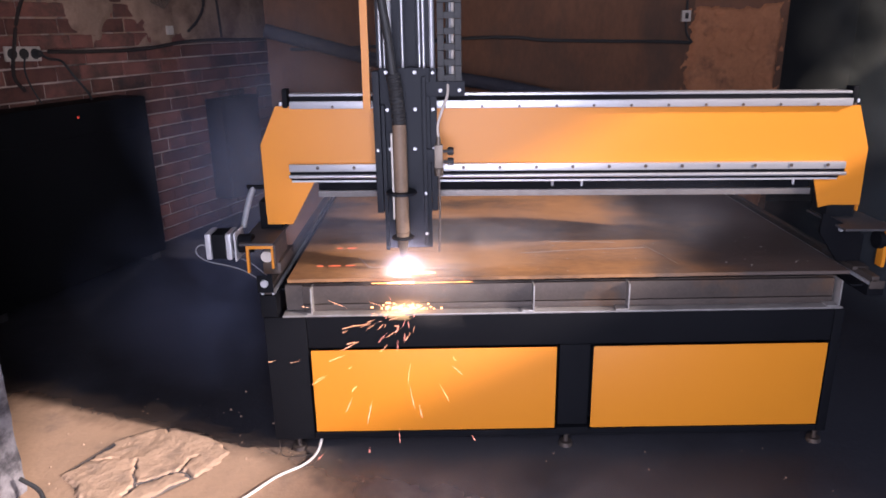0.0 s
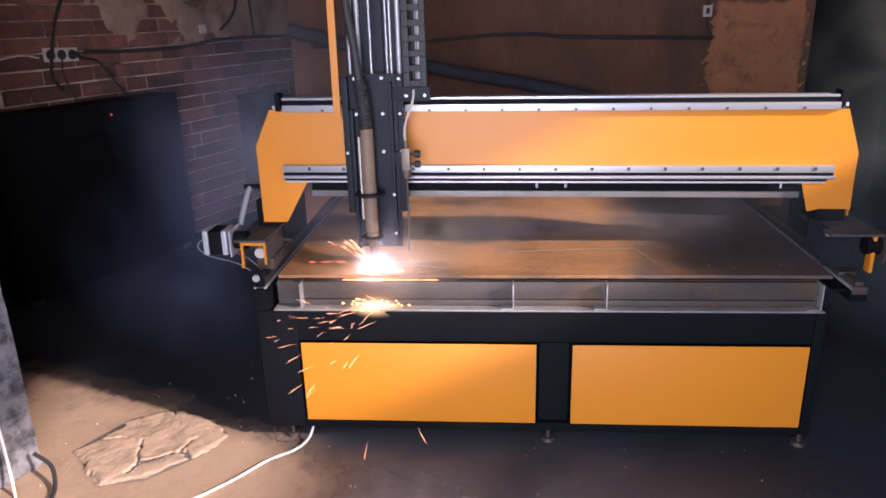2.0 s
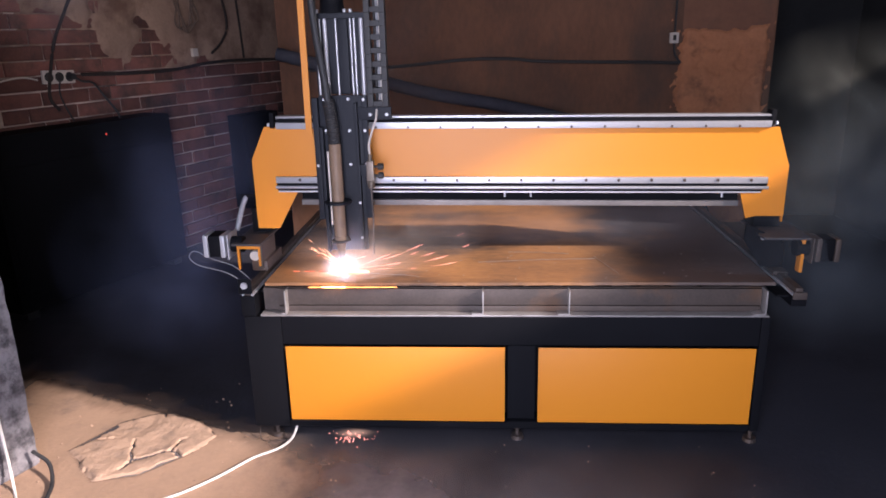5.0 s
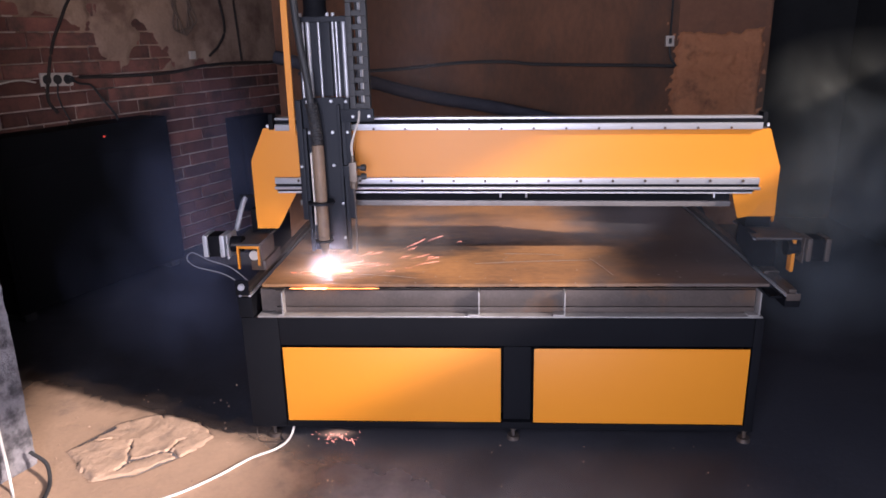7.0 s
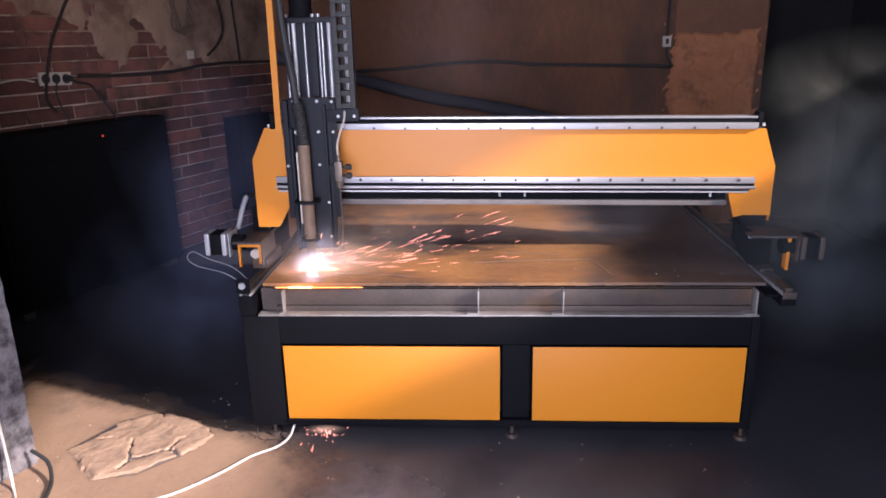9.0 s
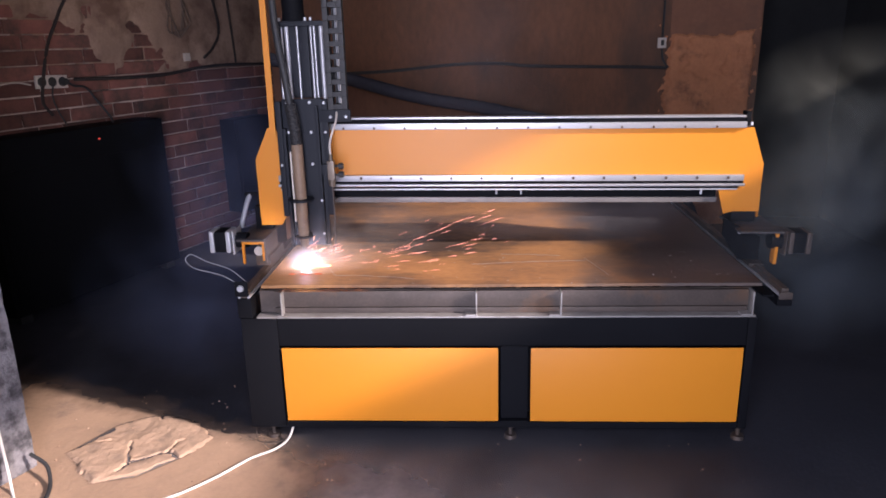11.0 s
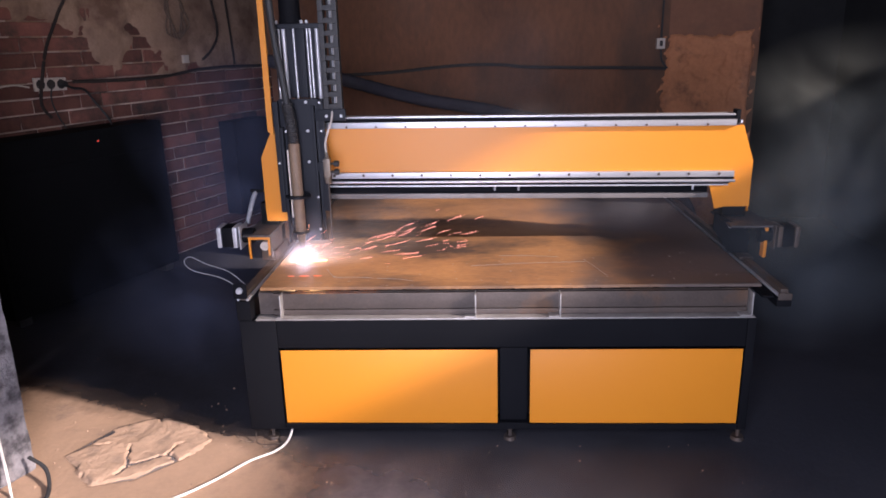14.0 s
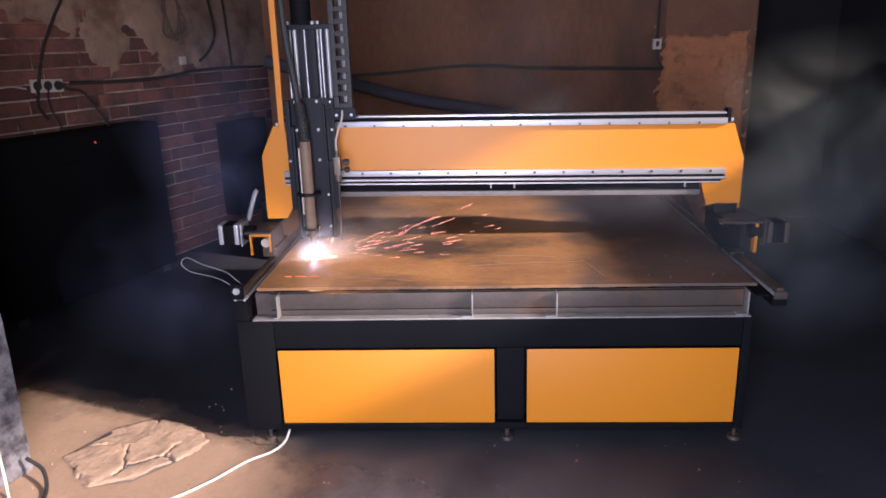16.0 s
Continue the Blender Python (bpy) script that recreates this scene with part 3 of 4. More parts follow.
def build_sheet():
    def top(x, y):
        return 0.5335 + 0.0012 * fbm(x, y, 0, 3)
    bm = bmesh.new()
    nx, ny = 76, 36
    x0, x1, y0, y1 = -0.055, 1.474, 0.026, 1.46
    g = {}
    for i in range(nx + 1):
        for j in range(ny + 1):
            x, y = x0 + (x1 - x0) * i / nx, y0 + (y1 - y0) * j / ny
            if j == 0:
                y += 0.002 * noise.noise(Vector((x * 30, 0, 0)))
            g[i, j] = (bm.verts.new((x, y, top(x, y))), bm.verts.new((x, y, top(x, y) - 0.0095)))
    for i in range(nx):
        for j in range(ny):
            for k, flip in ((0, 1), (1, -1)):
                f = [g[i, j][k], g[i + 1, j][k], g[i + 1, j + 1][k], g[i, j + 1][k]]
                bm.faces.new(f[::flip])
    rim = [(i, 0) for i in range(nx)] + [(nx, j) for j in range(ny)] + [(i, ny) for i in range(nx, 0, -1)] + [(0, j) for j in range(ny, 0, -1)]
    for a, b in zip(rim, rim[1:] + rim[:1]):
        bm.faces.new((g[a][0], g[a][1], g[b][1], g[b][0]))
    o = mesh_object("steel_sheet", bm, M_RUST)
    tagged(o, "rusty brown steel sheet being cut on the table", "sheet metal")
    # scribed lines and old slag on it
    rnd = random.Random(8)
    bm = bmesh.new()
    for ax, ay, bx, by in ((0.60, 0.22, 0.98, 0.255), (0.30, 0.10, 0.42, 0.075), (1.03, 0.10, 0.98, 0.28), (0.12, 0.2, 0.16, 0.11), (0.16, 0.11, 0.29, 0.105), (0.7, 0.33, 0.9, 0.31)):
        tube(bm, [(ax, ay, 0.5355), ((ax + bx) / 2, (ay + by) / 2 + 0.006, 0.5355), (bx, by, 0.5352)], 0.0006, 5, 8)
    for _ in range(60):
        x, y, s = rnd.uniform(0.0, 1.4), rnd.uniform(0.03, 0.4), rnd.uniform(0.0008, 0.002)
        bmesh.ops.create_icosphere(bm, subdivisions=1, radius=s, matrix=Matrix.Translation((x, y, 0.5345)))
    o = mesh_object("slag_bits", bm, M_EDGE)
    tagged(o, "thin bright scratches and slag beads on the steel sheet", "slag", kind="stuff")


# ---- the gantry, built with its rail face at y = 0 ----
def build_gantry():
    t = thing("gantry", (0.70, 0.0, 0.52), "orange gantry beam on rails across the cutting table", "gantry")
    cover = [(-0.090, 0.972), (-0.139, 0.866), (-0.136, 0.636), (-0.064, 0.636), (0.006, 0.760), (1.424, 0.760), (1.449, 0.676), (1.480, 0.684), (1.566, 0.684), (1.562, 0.850), (1.521, 0.966)]
    part("front_cover", prism(bmesh.new(), cover, 0.0, 0.004), M_ORANGE, t, "orange powder-coated front plate")
    for x0, x1, n in ((-0.139, -0.135, 1), (1.5625, 1.566, 2)):
        part("end_flange", prism(bmesh.new(), [(x0, 0.664), (x1, 0.664), (x1, 0.848), (x0, 0.848)], 0.0045, 0.11), M_ORANGE, t)
    part("beam", B(-0.05, 0.012, 0.764, 1.49, 0.115, 0.966, bev=0.004), M_BLACK, t)
    part("lower_beam", B(0.012, 0.030, 0.718, 1.428, 0.10, 0.760, bev=0.002), M_BLACK, t)
    part("lower_lip", B(0.012, 0.018, 0.7120, 1.428, 0.0295, 0.7300, bev=0.001), M_LIP, t, "dull grey steel lip")
    # upper and lower linear rails
    up = part("upper_rail", B(-0.048, -0.014, 0.966, 1.492, -0.0005, 0.986, bev=0.002), M_CHROME, t, "bright ground steel rail")
    # Black groove and shadow bars fill the rail gaps: gap shade put into colour.
    part("upper_groove", B(-0.046, -0.006, 0.9865, 1.490, 0.02, 0.999), M_BLACK, t)
    part("upper_bar", B(-0.048, -0.010, 0.9995, 1.488, 0.03, 1.006, bev=0.0015), M_CHROME, t)
    low = part("lower_rail", B(-0.060, -0.016, 0.792, 1.500, -0.0005, 0.812, bev=0.002), M_CHROME, t, "bright ground steel rail")
    part("lower_groove", B(-0.058, -0.012, 0.783, 1.500, -0.0005, 0.7915), M_BLACK, t)
    part("lower_shaft", cyl(bmesh.new(), (-0.062, -0.010, 0.7775), (1.505, -0.010, 0.7775), 0.0055, seg=12), M_CHROME, t)
    part("lower_strip", B(-0.056, -0.006, 0.760, 1.485, -0.0005, 0.765), M_ALU, t)
    part("lower_shadow_bar", B(-0.058, -0.004, 0.7655, 1.490, -0.0005, 0.7715), M_BLACK, t)
    for i in range(15):
        x = 0.02 + i * 0.102
        part("rail_bolt", C((x, -0.0165, 0.803), (x, -0.0185, 0.803), 0.005, seg=10), M_STEEL, low)
        part("rail_bolt", C((x + 0.05, -0.0145, 0.971), (x + 0.05, -0.0165, 0.971), 0.004, seg=10), M_STEEL, up)
    for x in (0.683, 0.767, 1.372):
        part("pin", C((x, 0.012, 0.742), (x, 0.012, 0.760), 0.0038, seg=10), M_ALU, t)
    for x in (-0.062, 1.496):
        s = part("end_stop", B(x - 0.006, -0.010, 0.968, x + 0.008, 0.03, 1.018, bev=0.002), M_BLACK, t)
        part("screw", C((x + (0.014 if x > 1 else -0.012), -0.004, 0.974), (x + (0.014 if x > 1 else -0.012), -0.004, 0.984), 0.0045, seg=10), M_ALU, s)
    # left foot: top plate, open orange bracket, guide wheel, motor
    part("left_foot", B(-0.186, -0.134, 0.6120, -0.092, 0.10, 0.6190, bev=0.001), M_FOOT, t, "flat dark grey foot plate")
    part("foot_block", B(-0.160, 0.012, 0.6195, -0.10, 0.10, 0.70, bev=0.002), M_BLACK, t)
    part("foot_side", B(-0.0955, -0.126, 0.5345, -0.0905, 0.02, 0.6115, bev=0.001), M_STEEL, t, "bare steel side plate")
    bm = B(-0.170, -0.130, 0.533, -0.163, -0.118, 0.611, bev=0.001)
    box(bm, -0.1625, -0.130, 0.602, -0.096, -0.118, 0.611, bev=0.001)
    box(bm, -0.102, -0.130, 0.545, -0.096, -0.118, 0.6015)
    part("left_bracket", bm, M_ORANGE, t, "orange foot bracket")
    part("guide_wheel", cyl(C((-0.118, -0.120, 0.575), (-0.118, -0.095, 0.575), 0.016, seg=24, bev=0.003), (-0.118, -0.122, 0.575), (-0.118, -0.1205, 0.575), 0.008, seg=12), M_PVC, t, "white plastic guide wheel")
    part("slide_block", B(-0.132, -0.11, 0.523, -0.082, 0.06, 0.556, bev=0.003), M_STEEL, t)
    motor(t, -0.279, -1)
    # right foot
    part("right_foot", B(1.470, -0.118, 0.6380, 1.612, 0.10, 0.6450, bev=0.001), M_FOOT, t, "flat dusty brown foot plate")
    part("foot_block", B(1.48, 0.012, 0.6455, 1.56, 0.10, 0.70, bev=0.002), M_BLACK, t)
    part("right_bracket", B(1.586, -0.115, 0.533, 1.596, -0.085, 0.6375, bev=0.001), M_ORANGE, t, "orange foot bracket")
    part("inner_plate", prism(bmesh.new(), [(1.432, 0.676), (1.462, 0.662), (1.556, 0.612), (1.556, 0.535), (1.49, 0.535), (1.43, 0.62)], -0.064, -0.056), M_BLACK, t)
    part("bolt", C((1.487, -0.0645, 0.630), (1.487, -0.071, 0.630), 0.0075, 0.006, 14), M_ALU, t)
    part("right_slide_block", B(1.512, -0.11, 0.523, 1.558, 0.06, 0.534, bev=0.003), M_STEEL, t)
    motor(t, 1.622, 1)
    # flexible conduit beside the left end
    part("conduit", tube(bmesh.new(), [(-0.200, -0.03, 0.635), (-0.193, -0.02, 0.668), (-0.180, -0.01, 0.715), (-0.168, 0.0, 0.748)], 0.008, 10, 10, 0.12), M_GREYPIPE, t, "grey corrugated conduit")
    part("cable_clip", B(-0.186, -0.008, 0.742, -0.1395, 0.006, 0.752, bev=0.001), M_BLACK, t)
    return t


def motor(t, x0, side):
    """A square stepper motor lying across the machine."""
    y0, y1, z0, z1 = -0.133, -0.058, 0.572, 0.646
    x1 = x0 + 0.072
    m = part("stepper_motor", B(x0 + 0.017, y0 + 0.002, z0 + 0.002, x1 - 0.017, y1 - 0.002, z1 - 0.002, bev=0.006), M_BLACK, t, "black motor with metal end caps, darker on the right one")
    # Right motor's metal is darker: its dimness in the haze is painted in.
    for a, b in ((x0, x0 + 0.0165), (x1 - 0.0165, x1)):
        part("end_cap", B(a, y0, z0, b, y1, z1, bev=0.007), M_ALU if side < 0 else M_STEEL, m)
    q = (x1 + 0.008, x1 + 0.012) if side < 0 else (x0 - 0.012, x0 - 0.008)
    part("mount_flange", B(q[0], y0 - 0.002, z0 - 0.004, q[1], y1 + 0.01, z1 + 0.002, bev=0.001), M_ALU if side < 0 else M_STEEL, m)
    part("coupling", C((x1 + 0.0005 if side < 0 else x0 - 0.05, -0.095, 0.609), (x1 + 0.05 if side < 0 else x0 - 0.0005, -0.095, 0.609), 0.026, seg=16), M_BLACK, m)


# ---- the torch carriage, built with the torch axis at x = 0 and the gantry face at y = 0 ----
def build_carriage():
    t = thing("torch_carriage", (0.0, -0.08, 0.80), "black torch carriage with lift axis on the gantry", "carriage")
    py = -0.084
    part("saddle", B(-0.052, -0.070, 0.755, 0.088, -0.020, 1.02, bev=0.003), M_BLACK, t)
    plate = part("carriage_plate", B(-0.050, py, 0.594, 0.080, py + 0.010, 1.082, bev=0.002), M_CARR, t, "dark blue-black plate")
    part("side_cheek", B(-0.068, py - 0.018, 0.70, -0.0505, py + 0.012, 1.076, bev=0.002), M_CARR, t)
    part("side_cheek", B(0.060, py - 0.022, 0.60, 0.070, py - 0.0005, 1.06, bev=0.002), M_CARR, t)
    part("side_cheek", B(0.0805, py - 0.004, 0.70, 0.098, py + 0.016, 1.08, bev=0.002), M_CARR, t)
    part("side_cheek", B(-0.048, py - 0.024, 0.595, -0.038, py - 0.0005, 0.99, bev=0.002), M_CARR, t)
    for x, z in ((-0.032, 1.071), (0.042, 1.071), (-0.032, 0.976), (0.041, 0.976), (-0.028, 0.872), (0.038, 0.872)):
        part("bolt", C((x, py - 0.0005, z), (x, py - 0.006, z), 0.0052, 0.0045, 12), M_ALU, plate)
    for x, z, y in ((0.0885, 1.069, py - 0.0045), (0.0885, 0.976, py - 0.0045), (0.0885, 0.872, py - 0.0045), (0.065, 0.754, py - 0.0225), (0.065, 0.641, py - 0.0225), (-0.0595, 0.872, py - 0.0185)):
        part("bolt", C((x, y, z), (x, y - 0.005, z), 0.0045, 0.004, 12), M_ALU, t)
    # lift axis above
    ly = -0.055
    part("lift_back", B(-0.058, ly + 0.010, 1.083, 0.096, ly + 0.018, 1.304), M_CARR, t)
    for x, r, m in ((-0.048, 0.0036, M_CHROME), (-0.037, 0.0030, M_CHROME), (-0.022, 0.0065, M_ALU), (0.011, 0.0036, M_CHROME), (0.055, 0.0035, M_CHROME), (0.066, 0.0040, M_CHROME), (0.0875, 0.0065, M_ALU)):
        part("lead_screw" if abs(x - 0.011) < 1e-6 else "guide_rod", C((x, ly, 1.075), (x, ly, 1.310), r, seg=14), m, t)
    part("mid_channel", B(0.020, ly - 0.004, 1.083, 0.046, ly + 0.0095, 1.304, bev=0.001), M_CARR, t)
    top = part("top_plate", B(-0.060, ly - 0.022, 1.304, 0.100, ly + 0.022, 1.320, bev=0.002), M_CARR, t)
    for x in (-0.040, 0.043, 0.060):
        part("cap_screw", C((x, ly - 0.014, 1.3205), (x, ly - 0.014, 1.330), 0.0055, 0.005, 12), M_ALU, top)
    part("lift_motor", cyl(C((0.004, ly, 1.3205), (0.004, ly, 1.345), 0.038, 0.034, 24), (0.004, ly, 1.345), (0.004, ly, 1.60), 0.034, seg=24), M_BLACK, t)
    # tall orange guard strip
    part("guard_strip", prism(bmesh.new(), [(-0.095, 0.976), (-0.076, 0.966), (-0.070, 1.75), (-0.089, 1.75)], py - 0.004, py + 0.003), M_ORANGE, t, "tall narrow orange guard")
    # drag chain, link by link
    b = part("chain_mount", B(0.066, py - 0.006, 1.008, 0.172, py + 0.010, 1.046, bev=0.002), M_CARR, t)
    for x in (0.108, 0.158):
        part("bolt", C((x, py - 0.0065, 1.024), (x, py - 0.012, 1.024), 0.0052, 0.0045, 12), M_ALU, b)
    for i in range(17):
        z = 1.047 + i * 0.0387
        bm = B(0.102, py - 0.008, z, 0.119, py + 0.022, z + 0.0380, bev=0.0015)
        box(bm, 0.147, py - 0.008, z, 0.164, py + 0.022, z + 0.0380, bev=0.0015)
        box(bm, 0.1192, py - 0.007, z + 0.0005, 0.1468, py + 0.021, z + 0.0165, bev=0.0015)
        part("chain_link", bm, M_RUBBER, t)
    for x, c in ((0.126, M_RUBBER), (0.134, M_GREYPIPE), (0.141, M_PVC)):
        part("chain_cable", tube(bmesh.new(), [(x, py + 0.024, 1.03), (x + 0.002, py + 0.026, 1.3), (x, py + 0.024, 1.70)], 0.0038, 8, 6), c, t)
    # torch
    ty = -0.125
    torch = part("torch", cyl(cyl(bmesh.new(), (0, ty, 0.652), (0.0, ty, 0.942), 0.0182, 0.0182, 28, 0.002), (0, ty, 0.628), (0, ty, 0.6515), 0.0155, 0.0182, 28), M_TORCH, t, "scorched tan torch handle")
    part("torch_rib", B(-0.0235, ty - 0.010, 0.690, -0.0185, ty + 0.004, 0.920, bev=0.001), M_PVC, torch)
    part("nozzle", cyl(C((0, ty, 0.592), (0, ty, 0.6275), 0.0105, 0.015, 24), (0, ty, 0.558), (0, ty, 0.592), 0.004, 0.0105, 24), M_BRASS, torch)
    clamp = part("clamp_ring", cyl(bmesh.new(), (0, ty, 0.758), (0, ty, 0.765), 0.042, seg=40, bev=0.0015), M_CARR, t)
    part("clamp_arm", B(-0.03, ty + 0.030, 0.7575, 0.03, py - 0.0005, 0.7655), M_CARR, clamp)
    low = part("shield_ring", C((0, ty, 0.634), (0, ty, 0.640), 0.030, seg=36, bev=0.0015), M_CARR, t)
    part("clamp_arm", B(-0.02, ty + 0.020, 0.6335, 0.02, py - 0.0005, 0.6405), M_CARR, low)
    part("strain_relief", tube(bmesh.new(), [(0.0, ty, 0.9425), (-0.002, ty, 0.985), (-0.006, ty, 1.03), (-0.012, ty, 1.07)], 0.0172, 14, 10, 0.10), M_RUBBER, torch, "ribbed black rubber sleeve")
    part("torch_hose", tube(bmesh.new(), [(-0.012, ty, 1.065), (-0.020, ty, 1.15), (-0.034, ty + 0.004, 1.25), (-0.044, ty + 0.01, 1.36), (-0.050, ty + 0.02, 1.55), (-0.045, ty + 0.03, 1.8)], 0.0115, 12, 8), M_RUBBER, torch)
    # gas valve beside the plate
    vy = py - 0.014
    v = part("gas_valve", cyl(cyl(B(0.090, vy - 0.012, 0.822, 0.112, vy + 0.012, 0.884, bev=0.002), (0.101, vy, 0.800), (0.101, vy, 0.8215), 0.011, 0.013, 16), (0.101, vy, 0.8845), (0.101, vy, 0.905), 0.007, 0.005, 14), M_BRASS, t, "small nickel-plated gas valve")
    for z in (0.866, 0.838):
        part("knob", cyl(C((0.1125, vy, z), (0.124, vy, z), 0.004, seg=10), (0.124, vy, z), (0.141, vy, z), 0.0105, 0.0105, 16, 0.002), M_RUBBER, v)
    part("valve_bracket", B(0.066, vy - 0.004, 0.838, 0.0895, vy + 0.004, 0.872, bev=0.001), M_CARR, v)
    part("gas_hose", tube(bmesh.new(), [(0.101, vy, 0.900), (0.100, vy, 0.935), (0.112, vy - 0.004, 0.975), (0.126, vy - 0.002, 1.012), (0.128, vy + 0.014, 1.045)], 0.0036, 8, 8), M_PVC, v)
    part("gas_tube", tube(bmesh.new(), [(0.101, vy, 0.802), (0.102, vy, 0.72), (0.100, vy, 0.64), (0.098, vy, 0.585)], 0.0030, 8, 6), M_STEEL, v)
    # burning arc under the nozzle
    bm = bmesh.new()
    bmesh.ops.create_icosphere(bm, subdivisions=3, radius=0.013, matrix=Matrix.Translation((0, ty, 0.548)) @ Matrix.Diagonal((1, 1, 0.85, 1)))
    part("plasma_arc", bm, M_ARC, t, "blinding white plasma arc")
    # Thin emitting discs: the arc's halo is painted on, not scattered light.
    part("arc_plume", wisp(bmesh.new(), [(0.003, ty - 0.018, 0.550, 0.080, 0.066, 0, 0)]), M_HALO, t, "painted violet-white halo round the arc")
    part("arc_plume", wisp(bmesh.new(), [(0.03, ty - 0.030, 0.546, 0.20, 0.062, 0, -4)]), M_HALO_WARM, t, "painted warm halo round the cut")
    bm = bmesh.new()
    bmesh.ops.create_icosphere(bm, subdivisions=2, radius=0.01, matrix=Matrix.Translation((0.036, ty - 0.012, 0.5375)) @ Matrix.Diagonal((5.2, 0.9, 0.25, 1)))
    part("molten_pool", bm, M_MOLTEN_LEAK, t, "molten steel in the cut")
    return t


# ---- things on the walls and the floor ----
def build_clutter():
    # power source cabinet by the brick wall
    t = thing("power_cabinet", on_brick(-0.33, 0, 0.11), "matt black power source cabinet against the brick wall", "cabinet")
    # Housing is widened to the left to fill the black area beside it.
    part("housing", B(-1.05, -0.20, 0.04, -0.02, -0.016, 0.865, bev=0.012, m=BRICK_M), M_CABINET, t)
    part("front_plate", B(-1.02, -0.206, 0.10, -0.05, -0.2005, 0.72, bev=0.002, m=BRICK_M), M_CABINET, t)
    part("indicator", C(on_brick(-0.45, 0.805, 0.2005), on_brick(-0.45, 0.805, 0.206), 0.005, seg=10), M_LED, t, "small red indicator light")
    for s in (-0.99, -0.08):
        part("foot", B(s - 0.03, -0.18, 0.0, s + 0.03, -0.03, 0.0395, m=BRICK_M), M_RUBBER, t)
    # Plain dark box put where the wall has a dark upright area.
    t = thing("dark_wall_box", on_brick(0.82, 0.15, 0.08), "dark box placed over the dark area on the brick wall", "control box")
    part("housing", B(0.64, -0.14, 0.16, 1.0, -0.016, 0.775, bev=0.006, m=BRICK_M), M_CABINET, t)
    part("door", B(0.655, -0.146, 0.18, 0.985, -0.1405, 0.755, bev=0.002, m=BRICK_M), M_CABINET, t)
    # triple socket
    t = thing("triple_socket", on_brick(-0.53, 1.06, 0.02), "yellowed white triple wall socket on the bricks", "socket")
    sm = BRICK_M @ Matrix.Translation((-0.527, 0, 1.091)) @ Matrix.Rotation(radians(2), 4, "Y")
    part("frame", B(-0.088, -0.030, -0.032, 0.088, -0.016, 0.032, bev=0.004, m=sm), M_PVC, t)
    for k in (-0.057, 0.0, 0.057):
        part("well", C(sm @ Vector((k, -0.0302, 0)), sm @ Vector((k, -0.0318, 0)), 0.0235, seg=24), M_SOCKHOLE, t)
    t = thing("plug", on_brick(-0.47, 1.09, 0.04), "black plug with cable in the wall socket", "plug")
    part("plug_body", C(on_brick(-0.47, 1.091, 0.032), on_brick(-0.47, 1.089, 0.062), 0.019, 0.015, 14), M_RUBBER, t)
    part("cord", tube(bmesh.new(), [on_brick(-0.47, 1.088, 0.058), on_brick(-0.42, 1.065, 0.05), on_brick(-0.35, 1.05, 0.045), on_brick(-0.30, 0.98, 0.05), on_brick(-0.27, 0.90, 0.09), on_brick(-0.28, 0.862, 0.12)], 0.006), M_RUBBER, t)
    part("cord", tube(bmesh.new(), [on_brick(-0.527, 1.085, 0.034), on_brick(-0.55, 1.02, 0.045), on_brick(-0.53, 0.95, 0.04), on_brick(-0.50, 0.87, 0.05)], 0.004), M_RUBBER, t)
    # small blank plate, cables and a coil
    t = thing("blank_plate", on_brick(0.41, 1.18, 0.02), "small white blank cover plate on the wall", "cover plate")
    part("plate", B(0.385, -0.034, 1.155, 0.432, -0.018, 1.202, bev=0.003, m=BRICK_M), M_PVC, t)

    def cable(name, pts, r, material, label, cat="cable"):
        o = mesh_object(name, tube(bmesh.new(), pts, r), material)
        return tagged(o, label, cat)

    cable("wall_cable", [on_brick(s, z, 0.03) for s, z in ((-0.40, 1.095), (-0.1, 1.085), (0.2, 1.085), (0.5, 1.112), (0.8, 1.118), (1.2, 1.11), (1.8, 1.12))], 0.009, M_CABLE, "thick black cable run along the brick wall")
    cable("wall_cable", [on_brick(s, z, 0.035) for s, z in ((-0.24, 2.2), (-0.34, 1.6), (-0.43, 1.42), (-0.52, 1.27), (-0.57, 1.13), (-0.60, 1.0), (-0.56, 0.93))], 0.008, M_CABLE, "black cable hanging down to the wall socket")
    cable("wall_cable", [on_brick(s, z, 0.05) for s, z in ((-0.9, 1.08), (-0.75, 1.10), (-0.66, 1.085))], 0.004, M_PVC, "thin pale wire by the wall socket")
    cable("wall_cable", [on_brick(s, z, 0.04) for s, z in ((0.60, 2.2), (0.66, 1.6), (0.70, 1.35), (0.64, 1.24), (0.54, 1.17))], 0.008, M_CABLE, "black cable curving down the plastered wall")
    cable("wall_cable", [on_brick(s, z, 0.04) for s, z in ((0.78, 2.2), (0.80, 1.6), (0.82, 1.3), (0.83, 1.13))], 0.007, M_CABLE, "black cable hanging down the plastered wall")
    pts = []
    for k in range(60):
        a = 2 * math.pi * k / 15
        pts.append(on_brick(0.345 + (0.075 + 0.03 * math.sin(k * 0.9)) * math.sin(a), 1.43 + (0.12 + 0.02 * math.cos(k * 1.3)) * math.cos(a), 0.035 + 0.0006 * k))
    cable("cable_coil", pts, 0.0045, M_COIL, "coil of thin grey-brown cable hung on the wall", "cable coil")
    cable("wall_cable", [(x, 1.985, z) for x, z in ((-0.40, 1.075), (0.1, 1.085), (0.5, 1.115), (0.75, 1.115), (0.9, 1.10), (1.2, 1.09), (1.5, 1.082), (1.65, 1.075))], 0.009, M_RUBBER, "black cable run along the brown wall")
